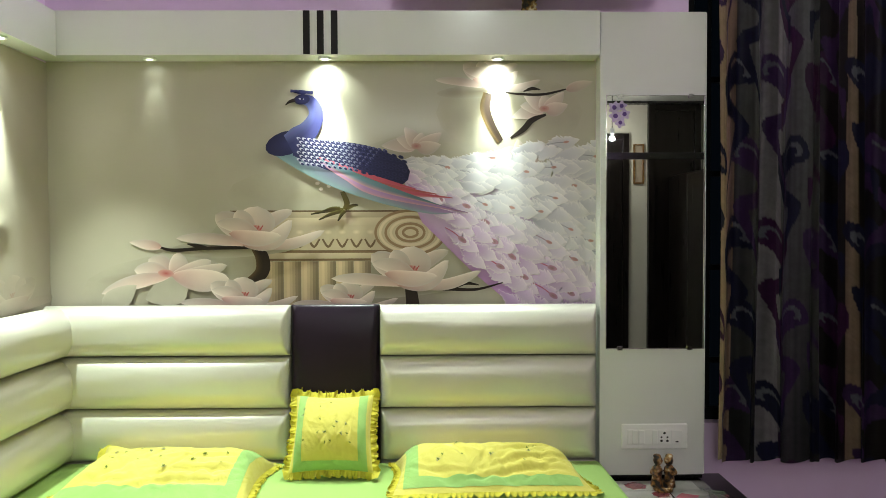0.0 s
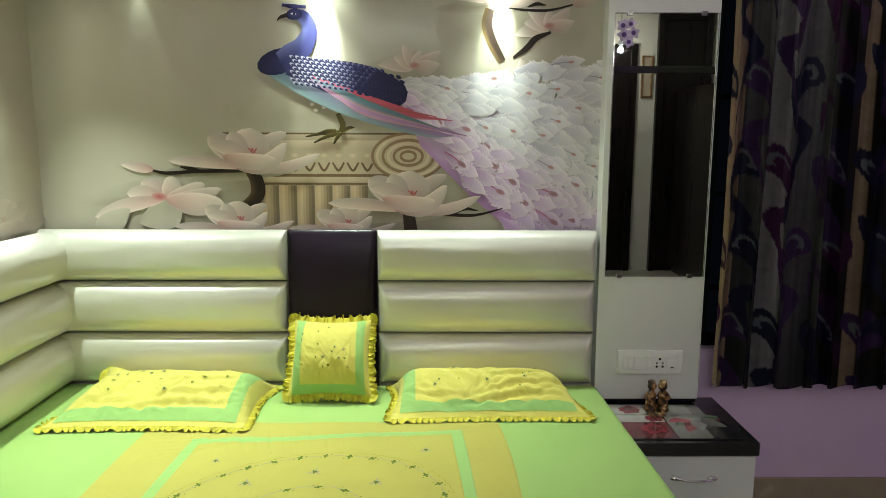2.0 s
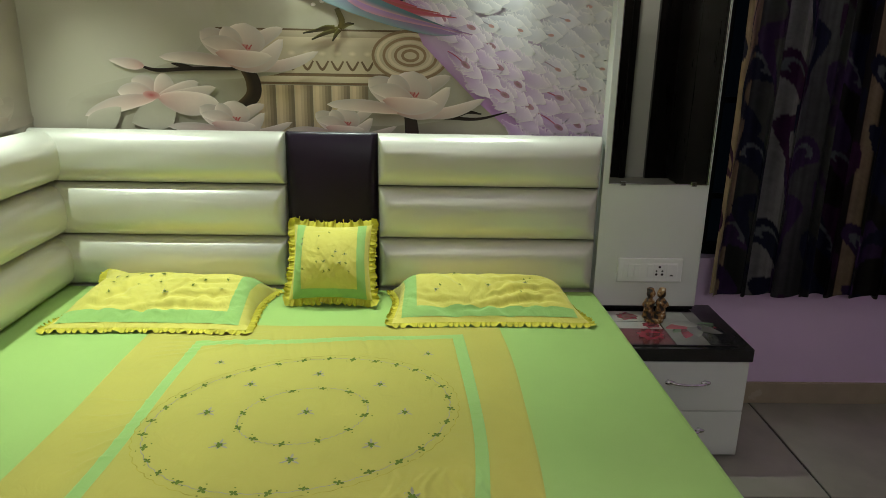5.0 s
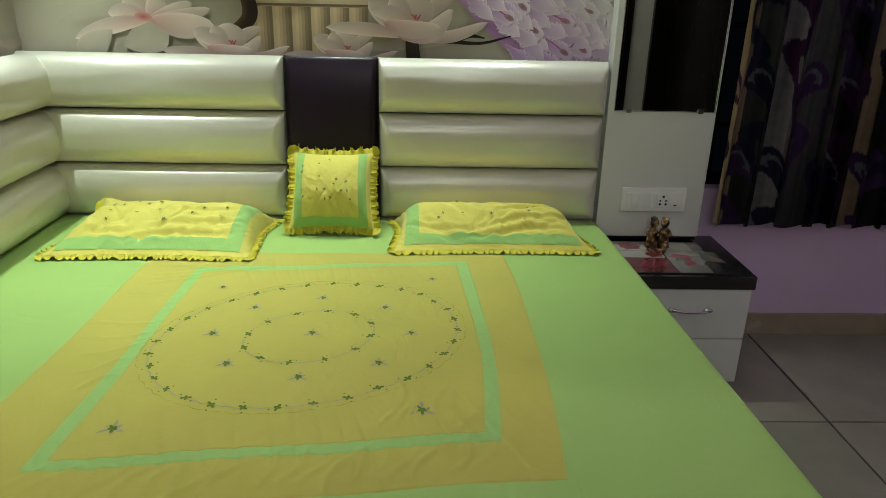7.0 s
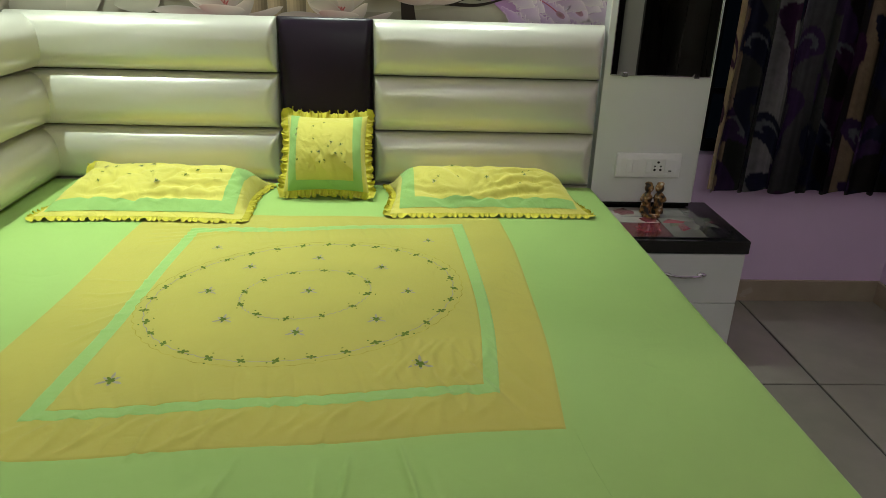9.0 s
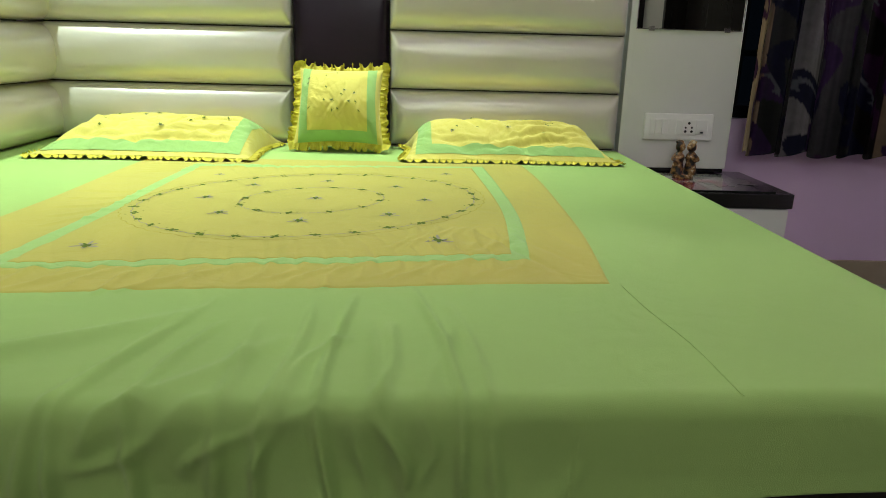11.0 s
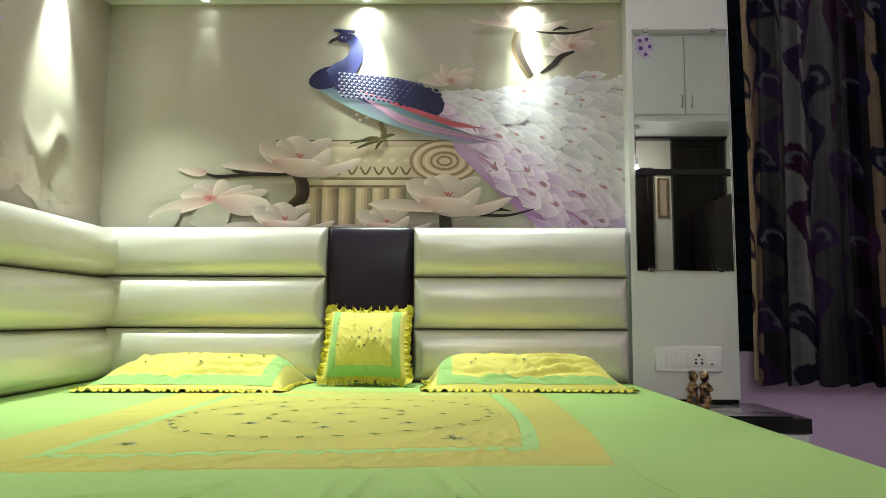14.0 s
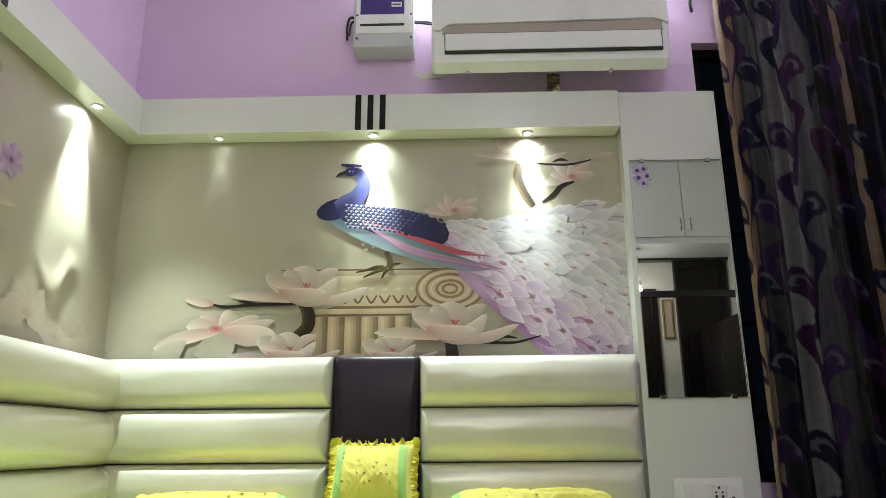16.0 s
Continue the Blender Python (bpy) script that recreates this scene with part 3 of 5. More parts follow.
for f, amp, name in ((1.06, 0.008, "scallop_line"), (1.0, 0.006, "vine_line"), (0.425, 0.006, "vine_line")):
    bm = bmesh.new()
    n = 240
    pts = [ring(f + amp * 2 * abs(math.sin(k * math.pi * 56 / n)), 2 * math.pi * k / n) for k in range(n + 1)]
    wid = 0.0011 if f > 1 else 0.0010
    vs = []
    for k, (x, y) in enumerate(pts):
        x2, y2 = pts[(k + 1) % n]
        d = Vector((y2 - y, x - x2, 0)).normalized() * wid
        z = on_bed(x, y, 0.0032)
        vs.append((bm.verts.new((x - d.x, y - d.y, z)), bm.verts.new((x + d.x, y + d.y, z))))
    for a, b in zip(vs, vs[1:]):
        bm.faces.new((a[0], a[1], b[1], b[0]))
    part(name, bm, M_LINETHREAD if f > 1 else M_GREYTHREAD, cover)
bm = bmesh.new()
tube(bm, [(x, y, on_bed(x, y, 0.0001)) for x, y in ((1.525, -1.41), (1.535, -1.50), (1.553, -1.60), (1.560, -1.70), (1.562, -1.722))], 0.0007, 24, 5)
part("seam", bm, M_GREEN, cover, "stitched seam of the sheet")

# ---- pillows ----


def pillow(name, corners, z0, high, bands, seed, label, to_world=None, ear=0.0):
    """corners: front left, front right, back right, back left, on the plane that it lies on. bands: (u0, u1, v0, v1) of mint borders."""
    fl, fr, br, bl = [np.array(c) for c in corners]
    mid = (fl + fr + br + bl) / 4
    th = thing(name, (mid[0], mid[1], z0) if to_world is None else to_world @ Vector((mid[0], mid[1], 0)), label, "pillow", "pillows on the bed" if to_world is None else "")
    r2 = np.random.default_rng(seed)
    wr = [(r2.uniform(0.1, 0.9), r2.uniform(0.0, 0.5), r2.uniform(-0.9, 0.9), r2.uniform(0.005, 0.009) * (1.0 if to_world is None else 0.18), r2.uniform(0.014, 0.035)) for _ in range(26)]

    def put(u, v, top, lift=0.0):
        p = (1 - v) * ((1 - u) * fl + u * fr) + v * ((1 - u) * bl + u * br)
        a, b = abs(2 * u - 1), abs(2 * v ** (1.5 if to_world is None else 1.0) - 1)
        fat = (max(0, 1 - a ** (7.0 if to_world is None else 4.5)) ** 0.62) * (max(0, 1 - b ** 2.0) ** 0.72)
        pinch = 0.03 * (a * a) * (b * b)
        p = p + (mid - p) * (0.05 * (1 - a ** 2) * b ** 4 + 0.05 * (1 - b ** 2) * a ** 4 - pinch)
        z = high * fat
        if top:
            for uu, vv, sl, amp, w in wr:
                d = (u - uu) - sl * (v - vv)
                z -= amp * fat * math.exp(-(d / w) ** 2) * math.exp(-((v - vv) / 0.28) ** 2)
            z += 0.004 * fat * noise.noise(Vector((u * 6 + seed, v * 4, 1)))
            for f, amp in ((1.0, 0.013), (2.1, 0.007)):
                q = Vector(((u * 3.0 + v * 2.2) * f, (v * 1.7 - u * 5.0) * f * 0.45 + 0.5 * noise.noise(Vector((u * 3, v * 3, seed))), seed))
                z += amp * (0.6 if to_world is None else 0.35) * fat * (1 - 2 * abs(noise.noise(q))) ** 3 * (1.25 - 0.6 * v)
            if to_world is None:
                for v0, sl, u0, u1, amp, w in ((0.19, 0.20, 0.28, 0.97, 0.022, 0.028), (0.30, 0.34, 0.42, 0.97, 0.016, 0.024), (0.24, -0.12, 0.04, 0.42, 0.013, 0.026), (0.46, 0.42, 0.50, 0.92, 0.010, 0.022)):
                    g = (u - u0) / (u1 - u0)
                    if 0 < g < 1:
                        d = v - v0 - sl * (u - 0.5) - 0.03 * math.sin(u * 9 + seed)
                        z += amp * fat * math.sin(math.pi * g) * (math.exp(-((d - 1.3 * w) / w) ** 2) * 0.6 - math.exp(-(d / w) ** 2))
            z += ear * math.exp(-(u * u + (1 - v) ** 2) / 0.022)
        else:
            z = -0.0 if to_world is None else -z * 0.4
        q = Vector((p[0], p[1], z0 + 0.010 + z + lift))
        return q if to_world is None else to_world @ Vector((p[0], p[1], z + lift))

    part("cover", sheet_of(bmesh.new(), 84, 64, lambda u, v: put(u, v, True)), M_PILLOW, th, "", True)
    part("underside", sheet_of(bmesh.new(), 16, 12, lambda u, v: put(u, v, False)), M_PILLOW, th, "", True)
    for u0, u1, v0, v1 in bands:
        part("mint_border", sheet_of(bmesh.new(), 64, 48, lambda u, v: put(u0 + (u1 - u0) * u, v0 + (v1 - v0) * v, True, 0.0016)), M_MINT, th, "mint green cotton border", True)
    # gathered frill round the edge
    rim = []
    n = 190
    for k in range(4 * n):
        side, f = k // n, (k % n) / n
        u, v = ((f, 0), (1, f), (1 - f, 1), (0, 1 - f))[side]
        rim.append(((u, v), put(u, v, True)))
    bm = bmesh.new()
    cen = sum((q for _, q in rim), Vector()) / len(rim)
    up = Vector((0, 0, 1)) if to_world is None else (to_world.to_3x3() @ Vector((0, 0, 1)))
    rows = []
    for k, (uv, q) in enumerate(rim):
        tang = (rim[(k + 1) % len(rim)][1] - rim[k - 1][1]).normalized()
        out = tang.cross(up).normalized()
        ph = k * (0.92 if to_world is None else 0.27) + 5.5 * noise.noise(Vector((k * 0.09, seed, 4))) + 1.1 * math.sin(k * 0.21) + seed
        gather = 0.55 + 0.6 * abs(noise.noise(Vector((k * 0.13, seed, 0))))
        width = (0.021 if to_world is None else 0.021) + 0.006 * noise.noise(Vector((k * 0.16, seed, 9))) + 0.002 * math.sin(k * 0.9)
        a = q - out * 0.003
        b = q + out * width * 0.5 + up * (0.003 * math.sin(ph) - 0.003) + tang * 0.001 * math.cos(ph)
        c = q + out * width + up * ((0.0085 if to_world is None else 0.021) * gather * math.sin(ph) - (0.003 if to_world is None else 0)) + tang * (0.004 if to_world is None else 0.008) * gather * math.cos(ph)
        if to_world is None:
            c.z = max(c.z, z0 + 0.003)
        rows.append([bm.verts.new(a), bm.verts.new(b), bm.verts.new(c)])
    for k in range(len(rows)):
        for j in range(2):
            bm.faces.new((rows[k][j], rows[k][j + 1], rows[(k + 1) % len(rows)][j + 1], rows[(k + 1) % len(rows)][j]))
    part("frill", bm, M_RUFFLE, th, "gathered golden yellow frill", True)
    for _ in range(16):
        u, v = r2.uniform(0.14, 0.86), r2.uniform(0.28, 0.85)
        q, qx, qy = put(u, v, True, 0.0022), put(u + 0.02, v, True, 0.0022), put(u, v + 0.02, True, 0.0022)
        nrm = (qx - q).cross(qy - q).normalized()
        tilt = Vector((0, 0, 1)).rotation_difference(nrm).to_matrix().to_4x4()
        if _ % 3 == 0:
            stitch(SPRAY, *q, th, r2.uniform(0, 360), 0.50 if to_world is None else 0.34, tilt)
        stitch(SPRIG, *(q + nrm * 0.0006), th, r2.uniform(0, 360), 0.58 if to_world is None else 0.45, tilt)
    return th


pillow("pillow", ((0.205, -0.452), (0.765, -0.452), (0.785, -0.120), (0.245, -0.115)), BED_Z, 0.086, ((0.03, 0.96, 0.05, 0.18), (0.885, 0.96, 0.18, 0.93)), 3, "lemon yellow frilled pillow with mint border, lying beside the wall pads", ear=0.060)
pillow("pillow", ((1.200, -0.388), (1.778, -0.372), (1.735, -0.115), (1.185, -0.105)), BED_Z, 0.087, ((0.04, 0.955, 0.06, 0.18), (0.04, 0.115, 0.18, 0.94)), 8, "lemon yellow frilled pillow with mint border, lying near the bedside table")
lean = Matrix.Translation((0.985, -0.238, 0.482)) @ Matrix.Rotation(radians(57), 4, "X")
pillow("cushion", ((-0.126, 0.0), (0.131, 0.0), (0.122, 0.245), (-0.124, 0.245)), 0, 0.070, ((0.045, 0.15, 0.0, 1.0), (0.84, 0.945, 0.0, 1.0), (0.15, 0.84, 0.0, 0.10)), 12, "small square yellow cushion with frill, leaning on the plum pad", lean)

# ---- cornice with downlights ----
CZ0, CZ1 = 1.810, 1.955
cn = thing("cornice", (0.93, -0.045, CZ0), "white laminate light cornice over the mural with three dark stripes", "cornice")
part("fascia", box(0.0, 1.862, -0.090, -0.001, CZ0, CZ1, bev=0.002), M_LAM, cn)
for k in range(3):
    x = 0.886 + k * 0.0455
    part("stripe", box(x, x + 0.022, -0.0925, -0.0895, CZ0 + 0.002, CZ1 - 0.001), M_DARKWOOD, cn, "dark brown laminate stripe")
cw = thing("cornice", (0.042, -1.1, CZ0), "white laminate light cornice along the side wall", "cornice")
part("fascia", box(0.001, 0.084, -2.20, -0.0925, CZ0 - 0.006, CZ1 - 0.004, bev=0.002), M_LAM, cw)
for k in range(3):
    y = -0.885 - k * 0.0455
    part("stripe", box(0.0835, 0.0865, y - 0.022, y, CZ0 - 0.004, CZ1 - 0.005), M_DARKWOOD, cw, "dark brown laminate stripe")
for i, (x, y, power) in enumerate(DOWNLIGHTS):
    z = CZ0 if x > 0.1 else CZ0 - 0.006
    dl = thing("downlight", (x, y, z), "small round recessed downlight, " + ("dim" if i == 0 else "switched on"), "downlight", "downlights in the cornice")
    bm = bmesh.new()
    n, prof = 20, ((0.012, 0.0), (0.021, 0.0), (0.0215, -0.003), (0.019, -0.0055), (0.0135, -0.0055), (0.012, -0.003))
    rg = [[bm.verts.new((x + r * math.cos(k * 2 * math.pi / n), y + r * math.sin(k * 2 * math.pi / n), z - 0.0005 + h)) for r, h in prof] for k in range(n)]
    for k in range(n):
        for j in range(len(prof)):
            bm.faces.new((rg[k][j], rg[(k + 1) % n][j], rg[(k + 1) % n][(j + 1) % len(prof)], rg[k][(j + 1) % len(prof)]))
    part("bezel", bm, M_PLASTIC, dl, "", True)
    part("lens", cyl(bmesh.new(), (x, y, z - 0.003), (x, y, z - 0.0005), 0.0118, 18), M_LAMPDIM if i == 0 else M_LAMPGLOW, dl)

# ---- tower unit with mirror ----
TX0, TX1, TY = 1.868, 2.222, -0.066
tw = thing("tower_unit", (2.045, -0.03, 0.392), "white gloss laminate tower panel with a tall mirror", "panel unit")
part("body", box(TX0, TX1, TY, -0.001, 0.404, 1.958, bev=0.0025), M_LAM, tw)
part("plinth", box(TX0 + 0.004, TX1 - 0.004, TY + 0.004, -0.001, 0.3915, 0.404), M_BLACK, tw)
part("edge_band", box(TX1, TX1 + 0.0018, TY + 0.001, -0.003, 0.406, 1.955), M_PLASTIC, tw)
MX0, MX1, MZ0, MZ1 = 1.889, 2.214, 0.836, 1.678
mi = thing("mirror", (2.05, TY, MZ0), "tall narrow mirror with thin chrome edges on the white tower", "mirror")
part("glass", box(MX0, MX1, TY - 0.006, TY - 0.0005, MZ0, MZ1), M_MIRROR, mi)
for x0, x1, z0, z1 in ((MX0 - 0.003, MX0, MZ0 - 0.003, MZ1 + 0.003), (MX1, MX1 + 0.003, MZ0 - 0.003, MZ1 + 0.003), (MX0, MX1, MZ1, MZ1 + 0.003), (MX0, MX1, MZ0 - 0.003, MZ0)):
    part("trim", box(x0, x1, TY - 0.008, TY - 0.0005, z0, z1, bev=0.0008, seg=1), M_CHROME, mi)
for x, z in ((MX0 + 0.045, MZ0), (MX0 + 0.045, MZ1), (MX1 - 0.045, MZ1), (MX1 - 0.045, MZ0)):
    part("clip", box(x - 0.009, x + 0.009, TY - 0.0095, TY - 0.0082, z - 0.007, z + 0.007, bev=0.0005, seg=1), M_CHROME, mi)
M_STICKV = mat("violet_sticker", (0.10, 0.04, 0.22), 0.5, vary=0.3, vscale=40)
M_STICKL = mat("pale_lilac_sticker", (0.52, 0.44, 0.62), 0.5, vary=0.2, vscale=40)
stk = thing("flower_sticker", (1.925, TY - 0.007, 1.60), "small lilac and violet flower sticker on the mirror", "sticker")


def facing_disc(bm, x, y, z, r, petals=0, turn=0.0):
    n = 20
    bm.faces.new([bm.verts.new((x + r * (1 + (0.25 * math.cos(petals * k * 2 * math.pi / n + turn) if petals else 0)) * math.cos(k * 2 * math.pi / n), y, z - r * (1 + (0.25 * math.cos(petals * k * 2 * math.pi / n + turn) if petals else 0)) * math.sin(k * 2 * math.pi / n))) for k in range(n)])
    return bm


for k, (dx, dz, r) in enumerate(((-0.012, 0.03, 0.018), (0.012, 0.035, 0.016), (0.022, 0.008, 0.017), (-0.008, 0.002, 0.019), (0.008, -0.02, 0.016))):
    part("petal_shape", facing_disc(bmesh.new(), 1.925 + dx, TY - 0.0064 - 0.0002 * k, 1.61 + dz, r, 5, k), M_STICKL, stk, "", "keep")
    part("flower_centre", facing_disc(bmesh.new(), 1.925 + dx, TY - 0.0078, 1.61 + dz, r * 0.42), M_STICKV, stk, "", "keep")

sw = thing("switch_plate", (2.052, TY, 0.54), "white modular switch plate with socket on the tower", "switch plate")
part("plate", box(1.941, 2.163, TY - 0.012, TY - 0.0005, 0.496, 0.580, bev=0.004, seg=3), M_PLASTIC, sw)
part("insert", box(1.958, 2.146, TY - 0.014, TY - 0.0118, 0.512, 0.564, bev=0.0008, seg=1), M_PLASTIC, sw)
for x in (1.984, 2.006, 2.051):
    part("rocker", box(x - 0.0098, x + 0.0098, TY - 0.0185, TY - 0.0142, 0.515, 0.561, bev=0.002), M_PLASTIC, sw)
part("blank_module", box(1.960, 1.972, TY - 0.0155, TY - 0.0142, 0.515, 0.561, bev=0.0005, seg=1), M_PLASTIC, sw)
so = part("socket", box(2.063, 2.103, TY - 0.0165, TY - 0.0142, 0.515, 0.561, bev=0.001), M_PLASTIC, sw)
for x, z, r in ((2.083, 0.551, 0.0042), (2.073, 0.537, 0.0032), (2.093, 0.537, 0.0032), (2.073, 0.525, 0.0042), (2.093, 0.525, 0.0042)):
    part("pin_hole", cyl(bmesh.new(), (x, TY - 0.0172, z), (x, TY - 0.0164, z), r, 12), M_HOLE, so)
rg2 = part("fan_module", box(2.106, 2.144, TY - 0.0175, TY - 0.0142, 0.515, 0.561, bev=0.002), M_PLASTIC, sw)
part("indicator", box(2.120, 2.130, TY - 0.0182, TY - 0.0174, 0.520, 0.524), M_HOLE, rg2)

# ---- bedside table ----
NX0, NX1, NY = 1.900, 2.300, -0.382
ns = thing("bedside_table", (2.10, -0.19, 0), "white two-drawer bedside table with a black floral glass top", "bedside table")
part("body", box(NX0 + 0.01, NX1 - 0.006, NY + 0.020, -0.004, 0.012, 0.343, bev=0.002), M_LAM, ns)
for x in (NX0 + 0.05, NX1 - 0.05):
    for y in (NY + 0.06, -0.06):
        part("foot", cyl(bmesh.new(), (x, y, 0), (x, y, 0.013), 0.014, 12), M_BLACK, ns)
for z0, z1 in ((0.016, 0.170), (0.174, 0.341)):
    dr = part("drawer_front", box(NX0 + 0.012, NX1 - 0.008, NY + 0.004, NY + 0.0195, z0, z1, bev=0.002), M_LAM, ns)
    zc = z0 + 0.62 * (z1 - z0)
    bm = bmesh.new()
    tube(bm, ((2.045, NY + 0.004, zc), (2.050, NY - 0.016, zc + 0.002), (2.09, NY - 0.022, zc - 0.003), (2.15, NY - 0.018, zc - 0.002), (2.160, NY + 0.004, zc)), 0.0045, 24, 8)
    ball(bm, (2.158, NY - 0.010, zc), 0.010, (1.7, 0.8, 0.8)), ball(bm, (2.047, NY - 0.010, zc), 0.010, (1.7, 0.8, 0.8))
    part("handle", bm, M_CHROME, dr, "curved chrome bow handle", True)
top = part("top_slab", box(NX0, NX1, NY, -0.004, 0.344, 0.3865, bev=0.002), M_BLACK, ns, "black laminate top slab")
part("printed_glass", box(NX0 + 0.012, NX1 - 0.045, NY + 0.020, -0.085, 0.3866, 0.3905, bev=0.0008, seg=1), M_BLACK, top, "glossy glass with red and white flowers")

# figurines: one plain mesh each


def figurine(name, c, h, label, pair=True):
    bm = bmesh.new()
    x, y, z = c
    cyl(bm, (x, y, z), (x, y, z + 0.10 * h), 0.27 * h, 20, 0.25 * h)
    for s in ((-1, 1) if pair else (0,)):
        ox = x + s * 0.165 * h
        cyl(bm, (ox, y, z + 0.10 * h), (ox, y, z + 0.42 * h), 0.18 * h, 14, 0.12 * h)
        ball(bm, (ox, y, z + 0.52 * h), 0.155 * h, (1, 0.9, 1.1))
        ball(bm, (ox - s * 0.02 * h, y - 0.01 * h, z + 0.80 * h), 0.13 * h, (1, 0.95, 1.05))
        ball(bm, (ox, y + 0.01 * h, z + 0.92 * h), 0.085 * h, (1.3, 1, 0.7))
        tube(bm, ((ox + s * 0.10 * h, y, z + 0.60 * h), (ox + s * 0.18 * h, y - 0.06 * h, z + 0.48 * h), (ox + s * 0.02 * h, y - 0.13 * h, z + 0.44 * h)), 0.035 * h, 8, 6)
    return carved(name, bm, label)


def carved(name, bm, label):
    ob = part(name, bm, M_FIGURE, None, label, True)
    skin = ob.modifiers.new("skin", "REMESH")
    skin.mode, skin.voxel_size, skin.use_smooth_shade = "VOXEL", 0.0022, True
    return tagged(ob, label, "figurine")


figurine("figurine", (2.052, -0.165, 0.3906), 0.120, "antique gold figurine of a seated pair on the bedside table")
# gilt block with carved knobs
bm = box(1.602, 1.654, -0.088, -0.050, 1.9556, 1.9640, bev=0.002)
bx(bm, 1.607, 1.649, -0.085, -0.054, 1.9620, 2.030, bev=0.004)
for k in range(4):
    for q in (1.608, 1.622, 1.635, 1.648):
        ball(bm, (q, -0.086, 1.974 + 0.016 * k), 0.0062, (1, 0.7, 1.1), 8)
ball(bm, (1.628, -0.07, 2.030), 0.018, (1.1, 0.8, 0.55), 10)
carved("ornament", bm, "small golden carved ornament standing on top of the cornice")

# ---- air conditioner ----
ac = thing("air_conditioner", (1.62, -0.11, 1.985), "white split air conditioner mounted on the lilac wall", "air conditioner")
AX0, AX1, AY, AZ0, AZ1 = 1.176, 2.040, -0.205, 1.985, 2.285
bm = bmesh.new()
prof = [(-0.001, AZ0 + 0.115), (-0.10, AZ0 + 0.055), (-0.160, AZ0 + 0.012), (AY + 0.012, AZ0 + 0.040), (AY + 0.006, AZ0 + 0.10), (AY + 0.006, AZ1 - 0.01), (-0.19, AZ1), (-0.001, AZ1)]
rgs = []
for x, k in ((AX0, 0.94), (AX0 + 0.004, 0.985), (AX0 + 0.014, 1.0), (AX1 - 0.014, 1.0), (AX1 - 0.004, 0.985), (AX1, 0.94)):
    rgs.append([bm.verts.new((x, y * k, 2.135 + (z - 2.135) * (0.9 + 0.1 * (k - 0.94) / 0.06))) for y, z in prof])
for a, b in zip(rgs, rgs[1:]):
    for j in range(len(prof)):
        bm.faces.new((a[j], a[(j + 1) % len(prof)], b[(j + 1) % len(prof)], b[j]))
bm.faces.new(rgs[0]), bm.faces.new(rgs[-1][::-1])
part("casing", bm, M_ACWHITE, ac)
# front panel with swept lower corners
bm = bmesh.new()
outline = [(AX0 + 0.002, AZ1 - 0.006), (AX0 + 0.002, 2.163), (AX0 + 0.010, 2.148), (AX0 + 0.030, 2.146), (AX0 + 0.047, 2.160), (AX0 + 0.065, 2.172), (1.60, 2.176), (AX1 - 0.060, 2.182), (AX1 - 0.028, 2.172), (AX1 - 0.004, 2.160), (AX1 - 0.002, AZ1 - 0.006)]
f1 = [bm.verts.new((x, AY - 0.006, z)) for x, z in outline]
f0 = [bm.verts.new((x, AY + 0.008, z)) for x, z in outline]
bm.faces.new(f1), bm.faces.new(f0[::-1])
for j in range(len(outline)):
    bm.faces.new((f1[j], f0[j], f0[(j + 1) % len(outline)], f1[(j + 1) % len(outline)]))
part("front_panel", bm, M_ACWHITE, ac)
part("trim_strip", box(AX0 + 0.040, AX1 - 0.025, AY + 0.001, AY + 0.0065, 2.134, 2.174), M_ACBEIGE, ac, "beige grey trim strip")
part("outlet_gap", box(AX0 + 0.047, AX1 - 0.030, AY - 0.0005, AY + 0.007, 2.054, 2.135), M_HOLE, ac)
part("flap", box(AX0 + 0.050, AX1 - 0.033, AY - 0.004, AY + 0.003, 2.064, 2.132, bev=0.002), M_ACWHITE, ac)
for x in (1.30, 1.82):
    part("catch", box(x, x + 0.012, -0.168, -0.156, AZ0 + 0.006, AZ0 + 0.018), M_ACBEIGE, ac)

st = thing("voltage_stabilizer", (0.985, -0.05, 2.145), "pale grey wall-mounted voltage stabilizer with a violet label", "stabilizer")
SX0, SX1 = 0.872, 1.103
bm = bmesh.new()
bx(bm, SX0, SX1, -0.105, -0.002, 2.148, 2.375, bev=0.006)
part("case", bm, M_STABGREY, st)
part("front_plate", box(SX0 + 0.010, SX1 - 0.006, -0.1085, -0.1045, 2.205, 2.372, bev=0.001, seg=1), M_ACWHITE, st)
lb = part("label_plate", box(SX0 + 0.026, SX1 - 0.036, -0.1105, -0.1083, 2.288, 2.352), M_PURPLE, st, "violet printed label")
part("label_badge", box(SX1 - 0.085, SX1 - 0.045, -0.1115, -0.1104, 2.318, 2.338), M_ACWHITE, lb)
part("label_line", box(SX1 - 0.082, SX1 - 0.050, -0.1119, -0.1114, 2.325, 2.331), M_PURPLE, lb)
part("vent_slot", box(SX0 + 0.026, SX1 - 0.036, -0.1100, -0.1083, 2.236, 2.246), M_HOLE, st)
part("display", box(SX1 - 0.062, SX1 - 0.046, -0.1100, -0.1083, 2.256, 2.280), M_PLASTIC, st)
for x in (SX0 + 0.014, SX1 - 0.010):
    for z in (2.185, 2.285):
        part("screw", cyl(bmesh.new(), (x, -0.1095, z), (x, -0.105, z), 0.004, 10), M_CABLE, st)
